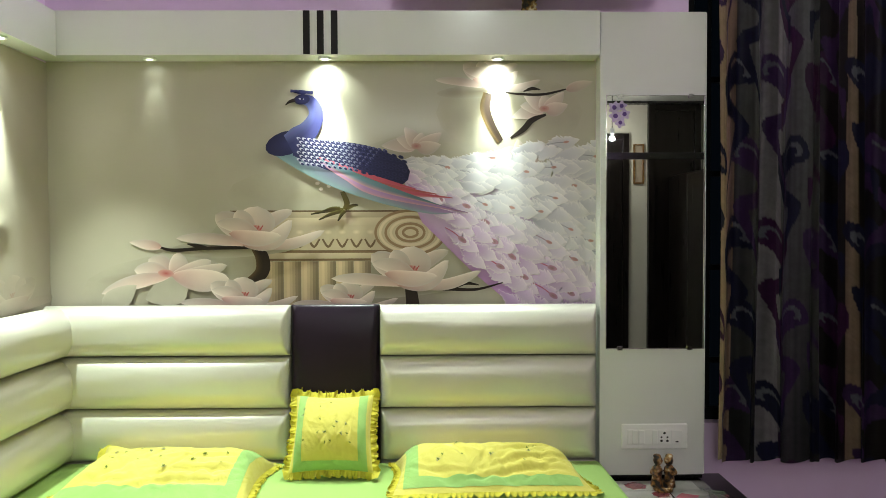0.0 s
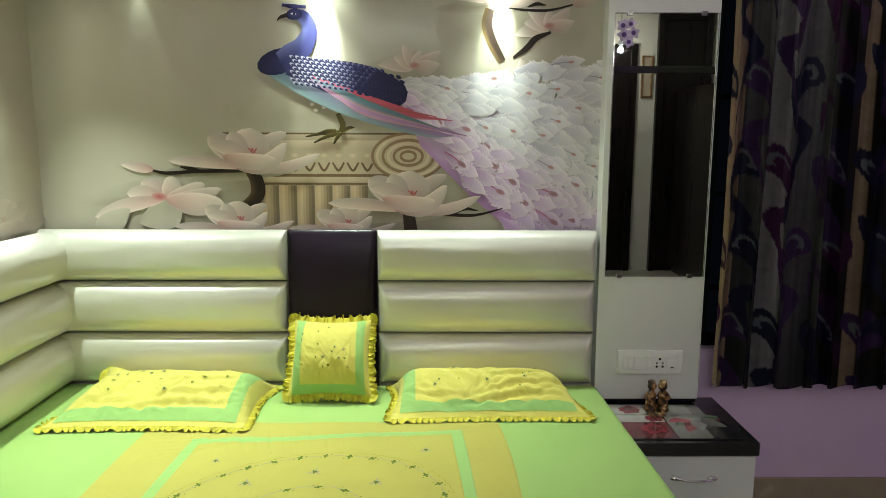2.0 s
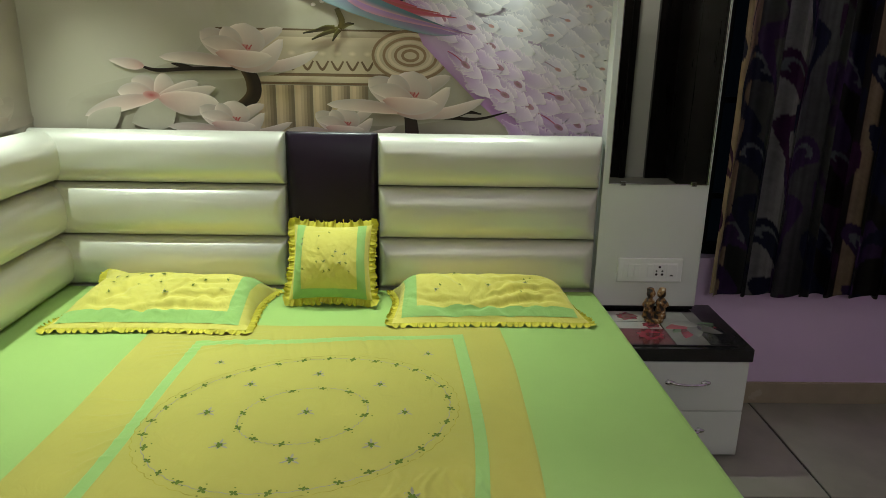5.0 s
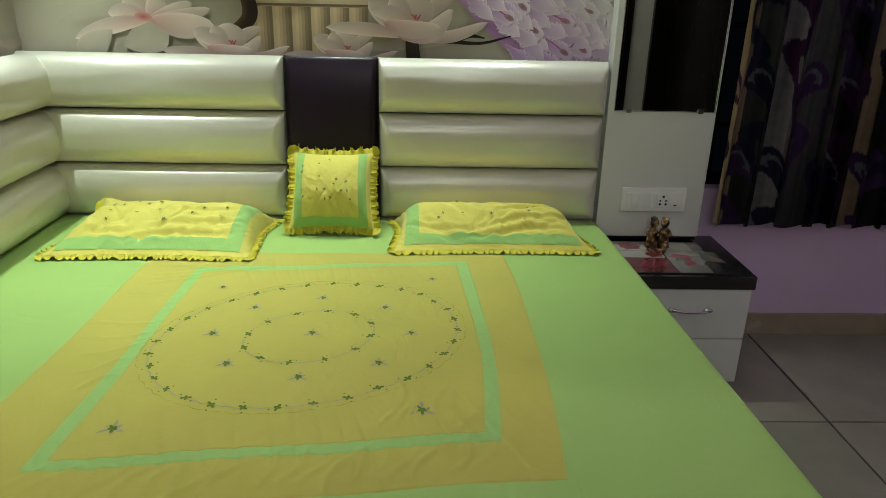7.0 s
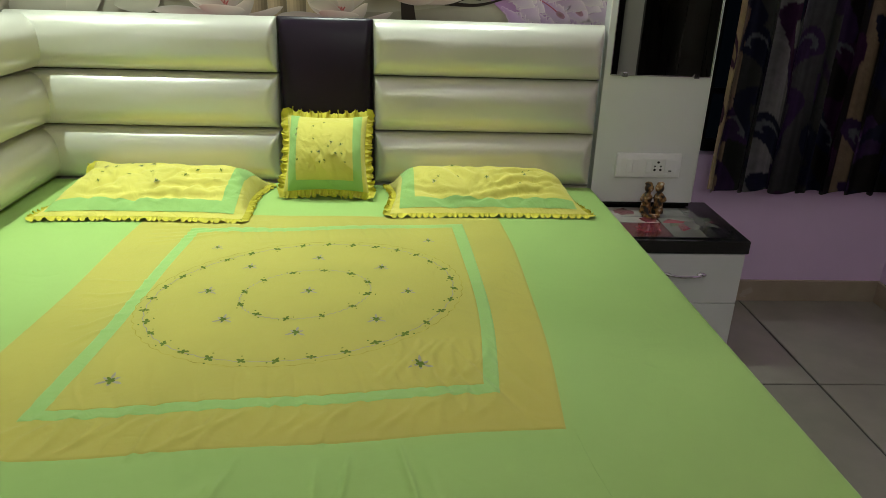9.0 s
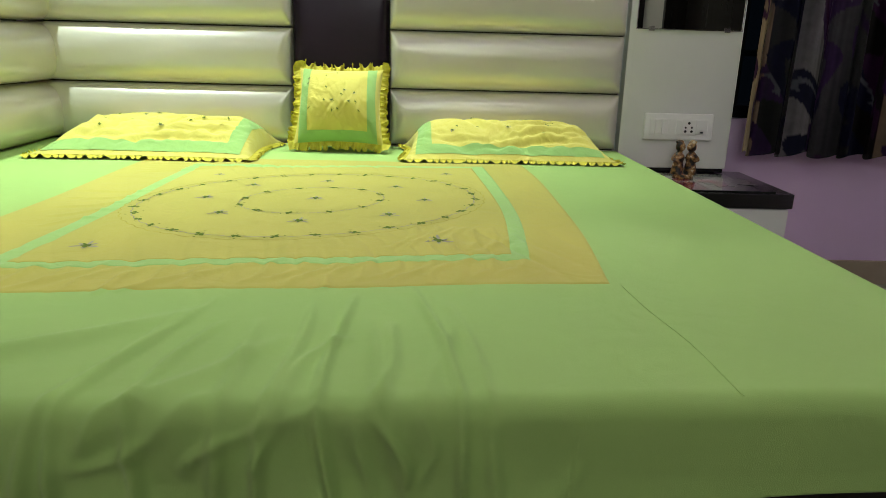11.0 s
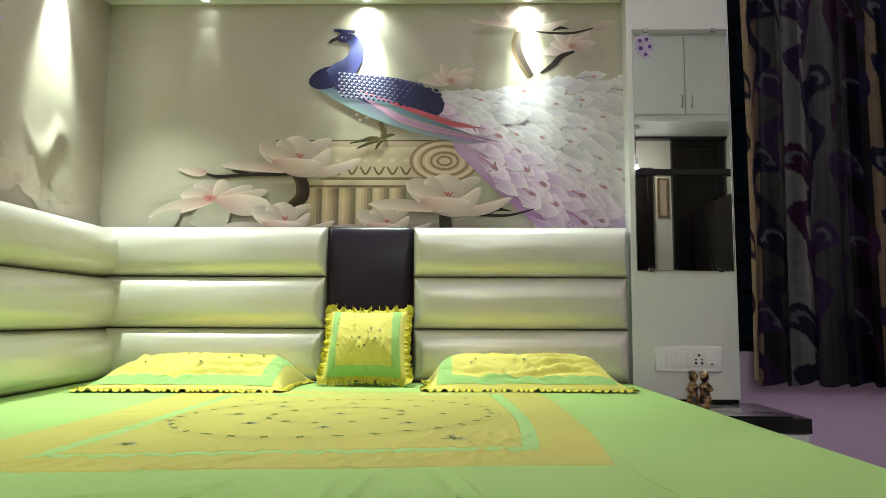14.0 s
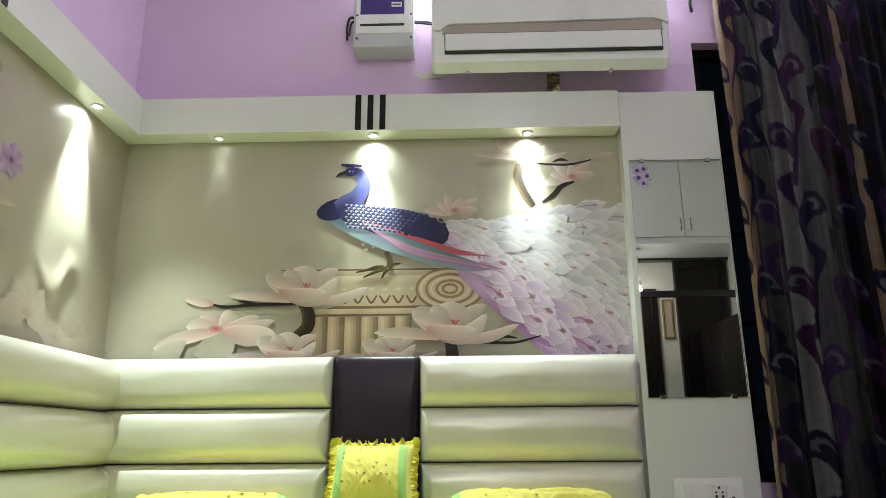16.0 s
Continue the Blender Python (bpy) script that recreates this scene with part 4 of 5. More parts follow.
for pts, w in ((((SX1 - 0.005, -0.05, 2.292), (1.125, -0.055, 2.285), (1.15, -0.05, 2.288), (1.18, -0.04, 2.285)), 0.004), (((SX1 - 0.005, -0.05, 2.284), (1.13, -0.06, 2.276), (1.18, -0.045, 2.278)), 0.004),
               (((SX0 + 0.004, -0.05, 2.31), (0.850, -0.06, 2.305), (0.838, -0.05, 2.27), (0.836, -0.03, 2.225)), 0.005), (((SX0 + 0.004, -0.05, 2.295), (0.855, -0.055, 2.285), (0.845, -0.045, 2.235)), 0.004)):
    part("cable", tube(bmesh.new(), pts, w, 20, 7), M_CABLE, st, "black power cable", True)
hk = tube(bmesh.new(), ((2.196, -0.001, 2.40), (2.193, -0.03, 2.385), (2.186, -0.035, 2.35), (2.195, -0.02, 2.325)), 0.006, 20, 7)
tagged(part("wall_hook", hk, M_CABLE, None, "", True), "bent black metal hook on the wall", "hook")
pb = bmesh.new()
n = 40
pb.faces.new([pb.verts.new((1.165 + (0.060 + 0.018 * math.sin(3 * a) + 0.010 * math.sin(7 * a + 1)) * math.cos(a), -0.0022, 2.078 + (0.026 + 0.010 * math.sin(2 * a + 1) + 0.006 * math.sin(9 * a)) * math.sin(a))) for a in [k * 2 * math.pi / n for k in range(n)]])
pb.faces.new([pb.verts.new((1.188 + (0.016 + 0.005 * math.sin(5 * a)) * math.cos(a), -0.0026, 2.135 + (0.045 + 0.010 * math.sin(4 * a)) * math.sin(a))) for a in [k * 2 * math.pi / n for k in range(n)]])
tagged(part("plaster_patch", pb, M_PLASTER, None, "", "keep"), "rough white plaster patch on the lilac wall", "plaster patch")

# ---- curtain ----
M_CURTAIN = mat("dark_patterned_satin", (1, 1, 1), 0.42, vary=0.12, vscale=30, ink=True, bump=0.15, bscale=500, spec=0.12)
cu = thing("curtain", (2.62, -0.11, 0.46), "dark brown satin curtain with violet scrolls before the window", "curtain")


def inked(name, verts, faces, colors, material, parent, label="", smooth=True):
    me = bpy.data.meshes.new(name)
    me.from_pydata(verts, [], faces)
    me.materials.append(material)
    layer = me.color_attributes.new("ink", "FLOAT_COLOR", "POINT")
    layer.data.foreach_set("color", np.array([(*c, 1.0) for c in colors], np.float32).ravel())
    if smooth:
        me.polygons.foreach_set("use_smooth", [True] * len(me.polygons))
    ob = new(name, me)
    if label:
        ob["label"] = label
    return adopt(ob, parent)


BROWN, TAUPE, SLATE = np.array((0.004, 0.003, 0.003)), np.array((0.27, 0.19, 0.125)), np.array((0.105, 0.11, 0.13))
PLUMINK = np.array((0.028, 0.006, 0.030))
VIOLET, NAVY, GREYLIT = np.array((0.048, 0.020, 0.080)), np.array((0.006, 0.006, 0.022)), np.array((0.21, 0.195, 0.205))


def cloth_color(s, z):
    """Cloth colour at s metres along the cloth and height z: soft upright bands, partly painted light, under printed
    rows of curled scrolls with long tails.
    """
    mott = noise.noise(Vector((s * 4.0, z * 1.3, 7.0)))
    streak = noise.noise(Vector((s * 26.0, z * 0.5, 3.0)))
    if s < 0.14:
        c = TAUPE * (0.85 + 0.35 * streak)
    elif s < 0.62:
        # slate painted in for window light through the cloth; darker towards the bottom
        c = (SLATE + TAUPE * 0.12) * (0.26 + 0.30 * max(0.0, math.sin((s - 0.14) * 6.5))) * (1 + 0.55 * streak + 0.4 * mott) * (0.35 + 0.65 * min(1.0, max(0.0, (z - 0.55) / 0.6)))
        if abs(s - 0.335) < 0.035 + 0.02 * mott:
            c = GREYLIT * (0.6 + 0.5 * streak)
    else:
        c = BROWN * (2.0 + 2.0 * mott)
        # thin taupe lines painted in as highlights on the pleats
        if math.sin(s * 33.0 + 0.6) + 0.5 * streak > 0.93:
            c = TAUPE * 0.6
    for row in range(-1, 9):
        zc = 0.925 + 0.272 * (row - 1)
        if not -0.46 < z - zc < 0.07:
            continue
        for col in range(-1, 7):
            turn = 1 if (row + col) % 2 else -1
            sc = 0.10 + 0.245 * col + (0.10 if row % 2 else 0.02)
            dx, dz = (s - sc) * turn, z - zc
            if abs(dx) > 0.18:
                continue
            ink = VIOLET * 0.6 if (row * 2 + col) % 3 == 0 else (NAVY if (row + col) % 3 else PLUMINK)
            g = -dz / 0.44
            if 0 <= g < 1:  # the tail swings out beside the head, back across and fades to a point
                mid = 0.062 - 0.115 * math.sin(min(1.0, g * 1.25) * math.pi * 0.95) * (g > 0.10) * min(1.0, (g - 0.10) * 3.2) + 0.03 * g
                if abs(dx - mid) < 0.030 * (1 - g) ** 0.7 + 0.003:
                    c = ink
            q = math.hypot(dx * 0.62, dz)
            if q < 0.056:
                c = ink
                if 0.026 < math.hypot(dx * 0.62 + 0.004, dz + 0.006) < 0.037 and dx < 0.02 and dz > -0.022:
                    c = (TAUPE * 0.6 if s < 0.14 else SLATE * 0.7)
    return c * 0.70 * (1.10 + 0.4 * noise.noise(Vector((s * 90, z * 2.5, 0))) + 0.15 * noise.noise(Vector((s * 12, z * 160, 0))))


NU, NV, CX0, CX1, CTOP = 360, 260, 2.236, 2.985, 2.46
FOLDS = [0.0]
frnd = np.random.default_rng(4)
while FOLDS[-1] < 1.0:
    FOLDS.append(FOLDS[-1] + frnd.uniform(0.075, 0.155))
verts, faces, cols = [], [], []
for i in range(NU + 1):
    u = i / NU
    k = max(q for q in range(len(FOLDS) - 1) if FOLDS[q] <= u)
    ph = 2 * math.pi * (k + (u - FOLDS[k]) / (FOLDS[k + 1] - FOLDS[k]))
    deep = 0.75 + 0.45 * math.sin(k * 2.3 + 0.4)
    for j in range(NV + 1):
        v = j / NV
        z = CTOP + (0.462 + 0.012 * math.sin(ph + 0.5) - CTOP) * v
        amp = (0.016 + 0.022 * min(1, v * 2.0)) * deep
        x = CX0 + (CX1 - CX0) * u + 0.014 * math.cos(ph) * (0.4 + v) + 0.010 * math.sin(v * 3.5 + u * 7) * v
        y = -0.105 - amp * (math.sin(ph) * 0.85 + 0.22 * math.sin(2 * ph + v * 2.5 + k))
        verts.append((x, y, z))
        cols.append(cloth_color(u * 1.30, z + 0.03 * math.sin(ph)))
for i in range(NU):
    for j in range(NV):
        a = i * (NV + 1) + j
        faces.append((a, a + 1, a + NV + 2, a + NV + 1))
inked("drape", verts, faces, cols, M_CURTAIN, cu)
rod = thing("curtain_rod", (2.6, -0.105, 2.44), "chrome curtain rod with rings over the window", "curtain rod")
part("rod", cyl(bmesh.new(), (2.20, -0.105, 2.475), (3.02, -0.105, 2.475), 0.011, 16), M_CHROME, rod, "", True)
part("finial", ball(bmesh.new(), (2.19, -0.105, 2.475), 0.02), M_CHROME, rod, "", True)
for x in (2.23, 2.99):
    part("bracket", box(x - 0.006, x + 0.006, -0.105, -0.001, 2.455, 2.468), M_CHROME, rod)
for k in range(9):
    ph = (2 * math.pi * (k + 0.2)) / 8.3 / (2 * math.pi)
    x = CX0 + (CX1 - CX0) * min(1.0, ph)
    bm = bmesh.new()
    tube(bm, [(x, -0.105 + 0.018 * math.cos(a), 2.466 + 0.020 * math.sin(a)) for a in [q * 2 * math.pi / 12 for q in range(13)]], 0.0025, 24, 5)
    part("ring", bm, M_CHROME, rod, "", True)

# ---- murals: printed vinyl, laid out on a drawing grid of about 1.9 mm (a to the right, b downwards) ----
CREAM = np.array((0.43, 0.386, 0.306))
PETAL, BLUSH, ROSE, WHITE = np.array((0.70, 0.59, 0.525)), np.array((0.50, 0.27, 0.24)), np.array((0.38, 0.08, 0.08)), np.array((0.86, 0.80, 0.74))
BARK, STONE, STONED = np.array((0.018, 0.010, 0.007)), np.array((0.50, 0.40, 0.28)), np.array((0.13, 0.08, 0.045))
LAV, DEEPLAV, INKBLUE, NAVYINK, TEAL = np.array((0.55, 0.41, 0.58)), np.array((0.36, 0.20, 0.40)), np.array((0.030, 0.030, 0.105)), np.array((0.010, 0.008, 0.040)), np.array((0.12, 0.20, 0.24))
RED, GOLDINK = np.array((0.48, 0.08, 0.12)), np.array((0.20, 0.14, 0.03))

mural = thing("mural", (0.93, -0.002, 0.95), "cream vinyl wall mural of blossoms, column and plumed shape", "mural")
part("backing", box(0.0, 1.867, -0.0035, -0.0005, 0.90, 1.8095), M_MURAL, mural)
LAYER = [0]


def on_wall(a, b):
    return 0.00193 * (a - 86), -0.0037 - 0.000008 * LAYER[0], 0.983 + 0.00192 * (540 - b)


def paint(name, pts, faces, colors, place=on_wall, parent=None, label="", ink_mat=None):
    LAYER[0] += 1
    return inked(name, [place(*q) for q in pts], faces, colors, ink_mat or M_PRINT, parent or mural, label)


def lattice(nu, nv):
    return [(i * (nv + 1) + j, (i + 1) * (nv + 1) + j, (i + 1) * (nv + 1) + j + 1, i * (nv + 1) + j + 1) for i in range(nu) for j in range(nv)]


def petal(base, tip, w, c0, c1, edge=None, bend=0.0, teeth=0, name="petal", fade=0.0, blunt=0.75, full=0.75, **kw):
    b, t = np.array(base, float), np.array(tip, float)
    d = t - b
    nrm = np.array((-d[1], d[0])) / (np.hypot(*d) + 1e-6)
    nu, nv = (44 if teeth else 14), 8
    pts, cols = [], []
    for i in range(nu + 1):
        f = i / nu
        hw = w * max(0.0, math.sin(math.pi * f ** blunt)) ** full + 0.02 * w * (1 - f)
        if teeth:
            jag = (f * teeth + 0.35 * math.sin(f * 23 + base[0])) % 1.0
            hw *= 1.0 + (0.62 * jag - 0.36) * min(1.0, 1.8 * f)
        for j in range(nv + 1):
            s = 2 * j / nv - 1
            p = b + d * (f - (0.10 * abs(s) * jag if teeth else 0)) + nrm * (s * hw + bend * math.sin(math.pi * f))
            c = c0 + (c1 - c0) * f ** (0.8 if teeth else 0.65)
            if edge is not None:
                c = c + (edge - c) * abs(s) ** 5 * (0.45 if teeth else 0.30)
            if teeth:
                c = c + (WHITE * 1.05 - c) * f ** 3 * 0.55
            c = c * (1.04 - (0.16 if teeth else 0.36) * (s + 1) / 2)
            pts.append(tuple(p)), cols.append(c + (CREAM - c) * fade)
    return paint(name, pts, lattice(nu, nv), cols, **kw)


def stroke(pts, c0, c1=None, name="brush_line", n=28, edge=None, fade=0.0, **kw):
    path = spline(pts, n)
    out, cols = [], []
    c1 = c0 if c1 is None else c1
    for i, q in enumerate(path):
        d = path[min(i + 1, n)][:2] - path[max(i - 1, 0)][:2]
        nrm = np.array((-d[1], d[0])) / (np.hypot(*d) + 1e-6)
        for j in range(7):
            s = j / 3 - 1
            out.append(tuple(q[:2] + nrm * s * max(q[2], 0.2)))
            c = c0 + (c1 - c0) * i / n
            if edge is not None:
                c = c + (edge - c) * max(0, s) ** 1.5
            cols.append(c + (CREAM - c) * fade)
    return paint(name, out, lattice(n, 6), cols, **kw)


def slab(a0, a1, b0, b1, c0, c1, name="stone_band", **kw):
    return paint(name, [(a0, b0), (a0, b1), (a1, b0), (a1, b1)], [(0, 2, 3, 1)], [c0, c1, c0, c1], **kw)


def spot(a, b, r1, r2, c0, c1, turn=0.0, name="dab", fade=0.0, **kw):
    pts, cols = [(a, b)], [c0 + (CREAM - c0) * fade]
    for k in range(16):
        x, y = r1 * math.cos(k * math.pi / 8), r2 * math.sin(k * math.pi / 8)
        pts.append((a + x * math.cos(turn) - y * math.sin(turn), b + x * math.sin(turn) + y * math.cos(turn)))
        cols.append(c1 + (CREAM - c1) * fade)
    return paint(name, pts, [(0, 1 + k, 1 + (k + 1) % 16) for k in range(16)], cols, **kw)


def cup_flower(a, b, s, fade=0.0, lean=0.0, **kw):
    """A magnolia seen from the side: a bowl of broad petals between two long flat ones."""
    def leafy(x0, y0, x1, y1, w, bend=0.0, c0=BLUSH, c1=PETAL, blunt=1.15):
        petal((a + s * x0, b + s * y0), (a + s * x1, b + s * (y1 + lean * x1)), s * w, c0, c1, WHITE, bend * s, fade=fade, blunt=blunt, full=0.55, **kw)
    leafy(-0.05, -0.15, -0.95, -0.82, 0.30, 0.05, BLUSH * 0.85, PETAL * 0.92)
    leafy(0.05, -0.20, 0.98, -0.92, 0.17, -0.10, BLUSH * 0.85, PETAL * 0.92)
    leafy(0.0, -0.15, 0.12, -1.02, 0.48, 0.0, BLUSH * 0.9, PETAL)
    leafy(-0.05, -0.18, -0.40, -0.93, 0.26, 0.0, BLUSH * 0.9, PETAL * 0.96)
    spot(a + 0.02 * s, b - 0.46 * s, 0.20 * s, 0.09 * s, ROSE, BLUSH, 0.1, "flower_heart", fade=fade, **kw)
    for k in range(5):
        stroke([(a + s * (-0.12 + 0.07 * k), b - 0.42 * s, 1.2), (a + s * (-0.16 + 0.10 * k), b - 0.53 * s, 1.0)], ROSE, name="stamen", n=4, fade=fade, **kw)
    leafy(0.0, -0.04, -1.95, -0.22, 0.15, 0.06)
    leafy(0.0, -0.04, 1.80, -0.40, 0.14, 0.16)
    leafy(0.30, -0.02, -0.92, -0.62, 0.20, 0.16)
    leafy(-0.30, -0.04, 0.98, -0.66, 0.22, 0.24, BLUSH * 0.95, PETAL * 1.06)
    leafy(-0.62, -0.34, 0.70, -0.26, 0.20, 0.10, BLUSH * 1.15, PETAL * 1.04, 1.0)


def open_flower(a, b, s, n, a0, a1, fade=0.0, **kw):
    for k in range(n):
        th = math.radians(a0 + (a1 - a0) * k / (n - 1))
        ln = s * (1.0 if k % 2 == 0 else 0.72)
        petal((a, b), (a + ln * math.cos(th), b - 0.62 * ln * math.sin(th)), s * 0.20, BLUSH, PETAL, WHITE, 3, fade=fade, **kw)
    spot(a, b - 0.04 * s, 0.14 * s, 0.09 * s, ROSE, BLUSH, 0, "flower_heart", fade=fade, **kw)


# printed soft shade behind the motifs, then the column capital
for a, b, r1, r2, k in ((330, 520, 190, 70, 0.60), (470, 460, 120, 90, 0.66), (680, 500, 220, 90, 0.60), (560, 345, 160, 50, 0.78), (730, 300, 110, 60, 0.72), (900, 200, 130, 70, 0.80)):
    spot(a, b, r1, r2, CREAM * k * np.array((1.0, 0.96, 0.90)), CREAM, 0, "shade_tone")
# column capital behind the blossoms
slab(405, 770, 374, 386, STONE * 0.95, STONE * 0.75)
slab(405, 760, 373, 376, STONED, STONED)
slab(470, 700, 386, 400, STONE * 1.1, STONE * 0.9)
slab(455, 705, 400, 446, STONE * 0.88, STONE * 1.0)
for k in range(9):
    a = 478 + 25 * k
    stroke([(a - 10, 424, 1.5), (a, 438, 2.2), (a + 10, 424, 1.5)], STONED * 1.2, name="relief_arc", n=8)
    spot(a, 412, 8, 5, STONE * 1.25, STONE * 0.9, 0, "relief_bead")
slab(460, 700, 444, 449, STONED * 1.3, STONED * 1.6)
slab(470, 690, 449, 462, STONE * 1.12, STONE * 0.85)
slab(465, 695, 459, 463, STONED * 1.2, STONED * 1.5)
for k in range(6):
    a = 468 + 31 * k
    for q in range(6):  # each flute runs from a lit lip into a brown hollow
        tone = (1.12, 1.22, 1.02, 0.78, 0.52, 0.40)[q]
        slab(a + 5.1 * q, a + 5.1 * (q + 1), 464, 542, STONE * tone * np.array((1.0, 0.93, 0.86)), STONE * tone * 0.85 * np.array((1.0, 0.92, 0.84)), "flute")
spot(722, 413, 64, 40, STONE * 1.05, STONE * 0.9, 0, "volute")
for r, c in ((62, STONED * 2.0), (54, STONE * 1.25), (44, STONED * 2.1), (35, STONE * 1.2), (25, STONED * 2.0), (13, STONED * 2.0)):
    stroke([(724 + r * math.cos(k * math.pi / 6), 413 + 0.63 * r * math.sin(k * math.pi / 6), 2.3) for k in range(13)], c, name="volute_ring", n=40)
# leafy scroll and dabs under the feet
for a, b in ((560, 325), (566, 335), (580, 330)):
    spot(a, b, 4, 3, WHITE, PETAL)

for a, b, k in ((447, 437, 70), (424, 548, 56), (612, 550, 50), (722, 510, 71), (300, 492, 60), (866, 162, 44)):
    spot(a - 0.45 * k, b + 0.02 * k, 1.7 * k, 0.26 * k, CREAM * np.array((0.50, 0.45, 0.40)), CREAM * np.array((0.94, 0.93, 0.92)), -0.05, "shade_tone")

# upper blossoms and boughs
cup_flower(866, 158, 50, 0.15, 0.05)
open_flower(962, 196, 62, 6, 200, 20, 0.20)
open_flower(735, 262, 62, 6, 175, 10, 0.25)
open_flower(915, 283, 58, 5, 170, 10, 0.20)
stroke([(862, 166, 8), (857, 192, 9), (866, 220, 8), (884, 252, 6)], BARK * 1.6, BARK * 2, "bough", edge=np.array((0.19, 0.12, 0.045)))
stroke([(902, 246, 2), (925, 230, 5), (940, 214, 5), (965, 204, 2)], BARK, name="bough")
stroke([(893, 165, 1), (925, 168, 2.2), (962, 168, 2.2), (1005, 158, 1.2)], BARK, name="twig")
stroke([(925, 163, 1), (940, 158, 3), (955, 160, 1)], BARK, name="twig")
petal((1000, 160), (1048, 146), 9, BLUSH, PETAL, WHITE, name="bud", fade=0.3)
petal((985, 300), (1060, 262), 14, PETAL, CREAM, None, name="petal", fade=0.4)
stroke([(1046, 290, 1), (1050, 330, 2.5)], BARK * 2, name="twig")

# plumes: rows of toothed feathers that fan out to the right and downwards
frng = np.random.default_rng(2)
paint("plume_ground", [(700, 285), (760, 278), (900, 296), (1062, 292), (1062, 545), (900, 540), (830, 480), (745, 395), (720, 340)], [(0, 1, 2, 3, 4, 5, 6, 7, 8)], [np.array((0.50, 0.46, 0.50))] * 4 + [DEEPLAV * 1.2] * 4 + [LAV])
for row in range(16, -1, -1):
    r = 20 + 24 * row
    n = 6 + int(row * 1.15)
    for k in range(n):
        th = math.radians(-4 + 53 * (k + 0.5 * (row % 2)) / n + frng.uniform(-2, 2))
        rr = r * (1 + frng.uniform(-0.05, 0.05))
        a, b = 690 + rr * math.cos(th), 300 + rr * math.sin(th) * 1.04 - 12 * math.cos(th)
        if a > 1075 or b > 560:
            continue
        ln = 46 + 2.2 * row + frng.uniform(-8, 8)
        d = th * 0.8 + frng.uniform(-0.18, 0.18)
        low = min(1.0, max(0.0, (math.degrees(th) - 24) / 10))
        shade = frng.uniform(0.90, 1.08)
        c0 = (np.array((0.45, 0.42, 0.47)) * (1 - low) + DEEPLAV * 1.2 * low) * shade
        c1 = (np.array((0.60, 0.57, 0.62)) * (1 - low) + LAV * 1.1 * low) * shade
        petal((a, b), (a + ln * math.cos(d), b + ln * math.sin(d)), 9 + 0.50 * row, c0, c1, WHITE * 1.05, 2, teeth=6, name="feather_shape", blunt=1.35)
        if row > 1 and (k + 2 * row) % 5 == 0:
            ea, eb = a + 0.66 * ln * math.cos(d), b + 0.66 * ln * math.sin(d)
            stroke([(a, b, 0.5), ((a + ea) / 2, (b + eb) / 2 - 2, 0.8), (ea, eb, 0.9)], c0 * 0.7 * (1 - low) + RED * 0.8 * low, name="quill", n=6)
            spot(ea, eb, 5 + 4 * low, 2.4 + 2.0 * low, BLUSH * (0.8 - 0.3 * low), (RED * 0.35 + LAV * 0.45) * low + BLUSH * (1 - low), d, "feather_eye")

# plain plumed body: breast, neck, crest, back scales, streaks, feet
stroke([(604, 340, 4), (612, 360, 5), (608, 372, 4)], GOLDINK * 0.2, GOLDINK * 0.5, "leg")
for p, q in (((606, 372), (548, 380)), ((604, 374), (562, 390)), ((608, 374), (596, 392)), ((612, 370), (632, 364)), ((600, 370), (570, 374))):
    stroke([(*p, 3.5), ((p[0] + q[0]) / 2, (p[1] + q[1]) / 2 - 2, 3.2), (*q, 1.2)], GOLDINK * 0.4, BARK, "toe", n=8, edge=np.array((0.16, 0.14, 0.04)))
stroke([(486, 262, 12), (545, 290, 19), (610, 316, 23), (690, 346, 19), (760, 372, 8), (800, 378, 1)], TEAL * 0.8, DEEPLAV * 0.8, "belly", edge=np.array((0.20, 0.28, 0.29)))
stroke([(520, 262, 14), (580, 275, 26), (650, 292, 32), (706, 308, 22), (722, 312, 8)], INKBLUE * 0.8, NAVYINK * 1.3, "back")
for a, b, c in ((735, 336, RED * 1.2), (772, 345, ROSE * 1.2), (800, 352, RED * 1.1), (826, 378, DEEPLAV), (780, 366, TEAL)):
    k = (a - 735) / 90
    stroke([(560, 278 + 6 * k, 1), (610, 300 + 12 * k, 6.5), (670, 322 + 20 * k, 7.5), (a, b, 0.6)], c * 1.3, c * 0.7, "streak", edge=np.array((0.50, 0.24, 0.27)))
spot(506, 254, 38, 21, INKBLUE * 0.9, INKBLUE * 0.6, -0.30, "breast")
stroke([(528, 174, 6), (550, 182, 11), (559, 203, 13), (548, 228, 17), (528, 246, 22), (510, 256, 18)], INKBLUE * 1.2, INKBLUE, "neck", edge=np.array((0.13, 0.14, 0.32)))
spot(534, 177, 14, 9, INKBLUE, NAVYINK, -0.1, "head")
spot(533, 176, 5, 1.6, WHITE * 0.8, WHITE * 0.6, 0.1, "dab")
spot(534, 176, 2.4, 2.2, NAVYINK, NAVYINK, 0, "dab")
stroke([(522, 178, 3.5), (512, 181, 2.5), (505, 187, 0.8)], BARK, name="bill", n=8)
for k in range(6):
    stroke([(538, 168, 1.2), (534 - 4 * (k - 1.5), 163, 1.8), (514 + 8 * k, 162 + 0.6 * k, 2.6)], NAVYINK * 1.4, INKBLUE, "crest_plume", n=8)
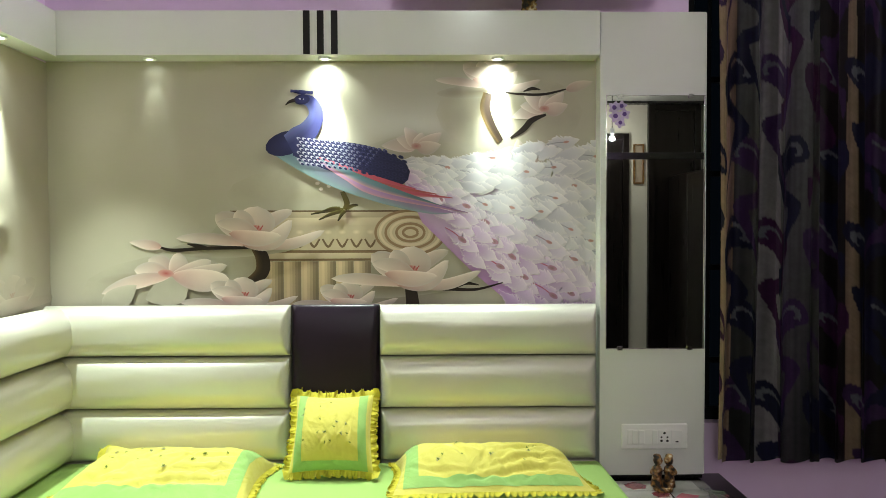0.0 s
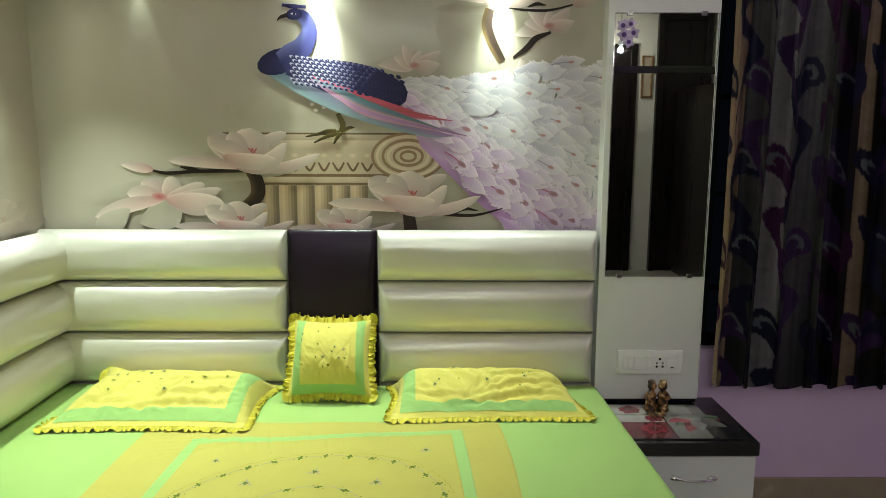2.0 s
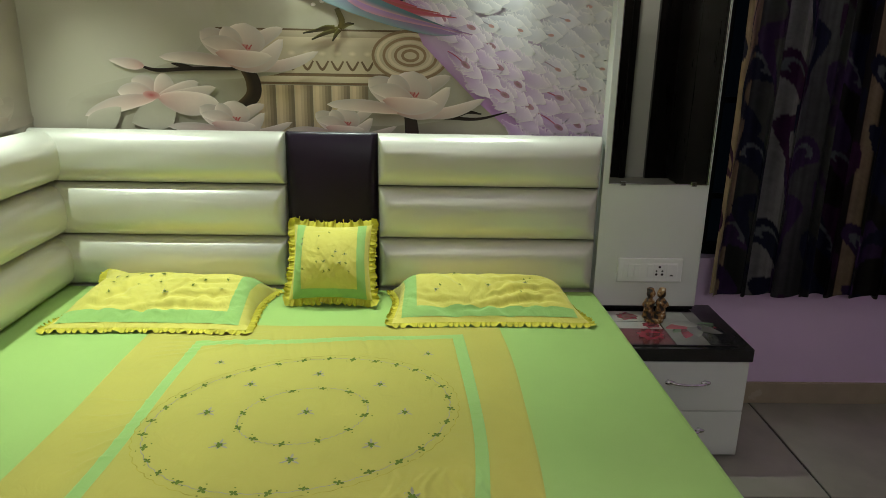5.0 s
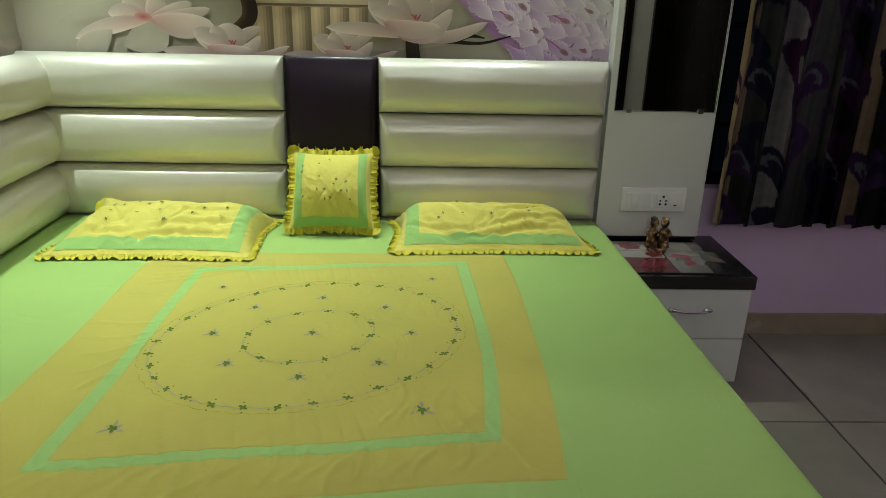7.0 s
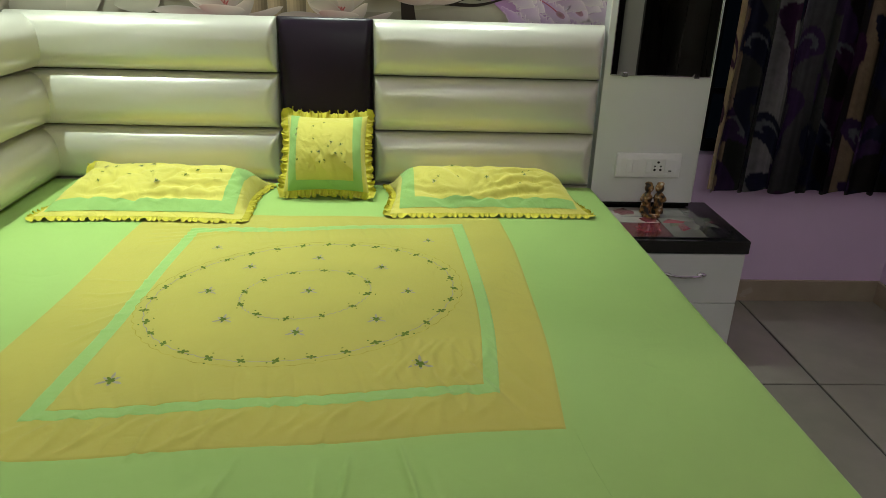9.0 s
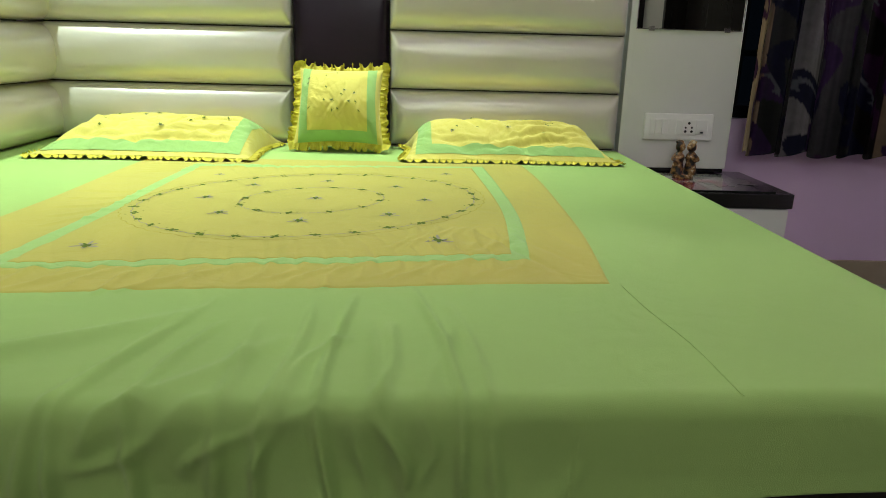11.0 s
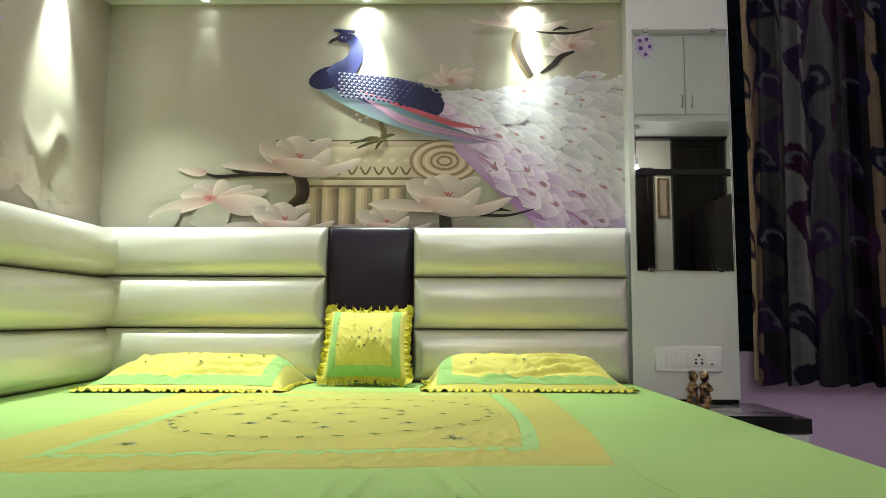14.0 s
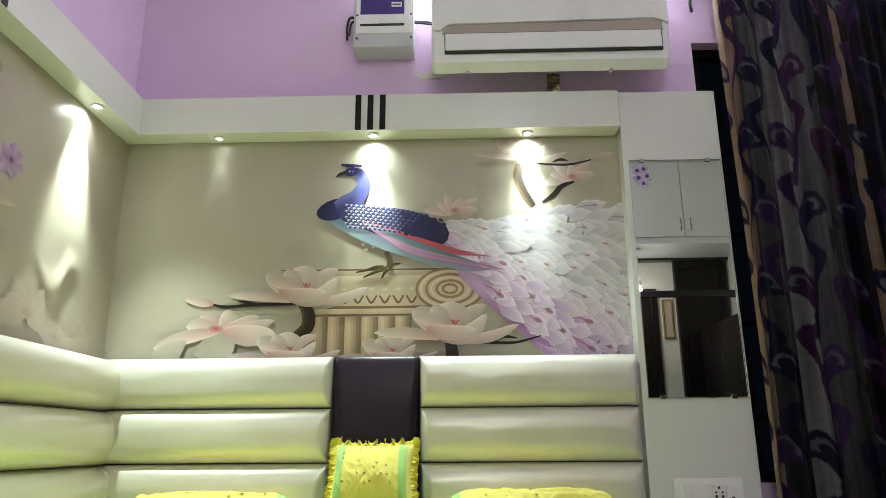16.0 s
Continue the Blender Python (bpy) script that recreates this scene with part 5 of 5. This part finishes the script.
for row in range(8):
    for k in range(17):
        a = 528 + 9.5 * k + 4.7 * (row % 2)
        b = 246 + row * 6.2 + 0.16 * (a - 528) - 4 * math.sin((a - 528) / 60)
        if (a - 528) / 150 + row * 0.045 > 1.02 or row > 7:
            continue
        keep = 1 - max(0, (a - 580) / 60)
        spot(a, b, 4.4, 2.6, WHITE * (0.20 + 0.60 * max(0, keep)) * np.array((0.92, 0.94, 1.05)), INKBLUE * 2.0 + WHITE * 0.25 * max(0, keep), 0.5, "scale_dab")
        spot(a + 1.6, b + 1.3, 3.0, 1.8, NAVYINK * 1.5, INKBLUE, 0.5, "scale_dab")
for row in range(6):
    for k in range(7):
        a, b = 636 + 12 * k + 6 * (row % 2), 266 + row * 8 + 2.2 * k
        spot(a, b, 5, 3, NAVYINK * 1.0, INKBLUE * 0.9, 0.4, "scale_dab")

# lower blossoms and boughs
stroke([(277, 436, 1.5), (305, 443, 3), (360, 440, 3), (442, 438, 3.5)], BARK, name="twig")
stroke([(330, 432, 1), (350, 436, 3.5), (372, 440, 1)], BARK, name="twig")
petal((285, 437), (228, 428), 9, BLUSH, PETAL, WHITE, name="bud")
stroke([(450, 436, 9), (462, 458, 12), (460, 484, 12), (430, 507, 7)], BARK, BARK * 1.5, "bough", edge=np.array((0.10, 0.06, 0.025)))
cup_flower(447, 437, 70)
stroke([(318, 492, 2), (338, 504, 5), (362, 516, 2)], BARK, name="bough")
petal((330, 512), (255, 530), 26, CREAM * 1.1, CREAM, PETAL, 4, fade=0.3)
for tip, w, k in (((262, 458), 17, 0.92), ((318, 448), 17, 0.95), ((372, 462), 15, 0.95), ((236, 478), 14, 1.0), ((400, 470), 12, 0.9), ((178, 520), 13, 1.04), ((404, 496), 20, 1.08)):
    petal((302, 488), tip, w, BLUSH * k, PETAL * k, WHITE, 5, full=0.55, blunt=1.1)
spot(292, 484, 14, 7, ROSE, BLUSH, 0.1, "flower_heart")
cup_flower(424, 548, 56)
cup_flower(612, 550, 50)
stroke([(724, 508, 10), (728, 545, 12)], BARK, BARK * 1.5, "bough")
stroke([(735, 513, 2), (790, 514, 3), (840, 515, 2.5), (888, 503, 1)], BARK, name="twig")
stroke([(805, 512, 1), (822, 504, 3), (845, 507, 1)], BARK, name="twig")
cup_flower(722, 510, 71)
petal((180, 540), (240, 505), 20, CREAM, CREAM * 1.15, PETAL, 5, fade=0.5)

# side wall: glossy cream vinyl with faint blossoms
sm = thing("side_mural", (0.002, -1.1, 0.95), "glossy cream vinyl mural with pale blossoms on the side wall", "mural")


def crumple(u, v):
    y, z = -0.004 - 2.19 * u, 0.90 + 0.9035 * v
    x = 0.0022 + 0.0030 * noise.noise(Vector((u * 13, v * 6, 3.0)))
    # ridge added to catch the downlight beam as a rippled bright patch
    ridge = z - 1.205 - 0.045 * math.sin((y + 0.33) * 26) + 0.03 * noise.noise(Vector((y * 14, z * 9, 2)))
    x += 0.011 * math.exp(-(ridge / 0.040) ** 2) * math.exp(-((y + 0.335) / 0.085) ** 2)
    return Vector((x, y, z))


bm = sheet_of(bmesh.new(), 220, 100, crumple)
part("backing", bm, M_SIDEVINYL, sm, "", True)


def on_side(a, b):
    return 0.0062 + 0.00001 * LAYER[0], -0.00193 * a, 0.983 + 0.00192 * (540 - b)


LAYER[0] = 0
K = {"place": on_side, "parent": sm}
for k in range(7):
    th = k * 0.9
    petal((340, 285), (340 + 34 * math.cos(th), 285 + 30 * math.sin(th)), 11, DEEPLAV * 0.8, LAV, None, 3, name="petal", **K)
spot(340, 285, 7, 7, INKBLUE, DEEPLAV, 0, "flower_heart", **K)
cup_flower(430, 360, 60, 0.25, **K)
cup_flower(110, 540, 60, 0.72, **K)
open_flower(250, 500, 95, 7, 190, 0, 0.75, **K)

# bedside table's printed glass
GREEN_INK = np.array((0.12, 0.16, 0.10))


def on_table(a, b):
    return NX0 + 0.012 + 0.001 * a, -0.085 - 0.001 * b, 0.39056 + 0.00002 * LAYER[0]


LAYER[0] = 0
M_GLASSPRINT = mat("print_under_glass", (1, 1, 1), 0.10, vary=0.10, vscale=20, ink=True, coat=0.5)
K = {"place": on_table, "parent": top, "ink_mat": M_GLASSPRINT}
slab(0, 150, 0, 88, WHITE * 0.5, WHITE * 0.45, "white_field", **K)
slab(0, 150, 92, 150, WHITE * 0.5, WHITE * 0.42, "white_field", **K)
slab(0, 150, 154, 270, RED * 0.3, RED * 0.2, "red_field", **K)
slab(155, 260, 0, 274, WHITE * 0.30, WHITE * 0.16, "white_field", **K)
slab(260, 300, 0, 274, WHITE * 0.18, WHITE * 0.04, "white_field", **K)
for a, b, s in ((60, 45, 38), (95, 200, 45), (120, 120, 30)):
    for k in range(9):
        petal((a, b), (a + s * math.cos(k * 0.7), b + s * (0.75 + 0.25 * (k % 2)) * math.sin(k * 0.7)), s * 0.42, RED * 0.25, RED * 0.55, RED * 0.4, name="petal", **K)
for ang, ln, c in ((2.6, 120, GREEN_INK), (2.2, 130, RED * 0.6), (2.9, 120, RED * 0.8), (1.9, 100, WHITE * 0.3), (3.3, 90, WHITE * 0.34), (0.3, 60, RED * 0.5), (-0.3, 60, GREEN_INK), (0.9, 90, WHITE * 0.2)):
    petal((275, 120), (275 + ln * math.cos(ang), 120 + ln * math.sin(ang)), 26, c * 0.6, c, c, 8, name="petal", **K)

# ---- floor tiles ----
fl = structure("floor", box(-0.12, PASSAGE + 0.12, BACK - 0.12, 0.12, -0.12, -0.004), M_GROUT, "beige vitrified floor tiles with dark joints")
TS, GAP = 0.58, 0.007
tile = bpy.data.meshes.new("tile")
bm = box(GAP / 2, TS - GAP / 2, GAP / 2, TS - GAP / 2, -0.006, 0.0, bev=0.0012, seg=1)
bm.to_mesh(tile)
bm.free()
tile.materials.append(M_TILE)
for i in range(-5, 3):
    for j in range(0, 9):
        x, y = 2.50 + i * TS, -0.575 - j * TS + 0.0
        if x > PASSAGE - 0.02:
            continue
        ob = adopt(new("tile", tile), fl)
        ob.location = (x, y, 0.0)
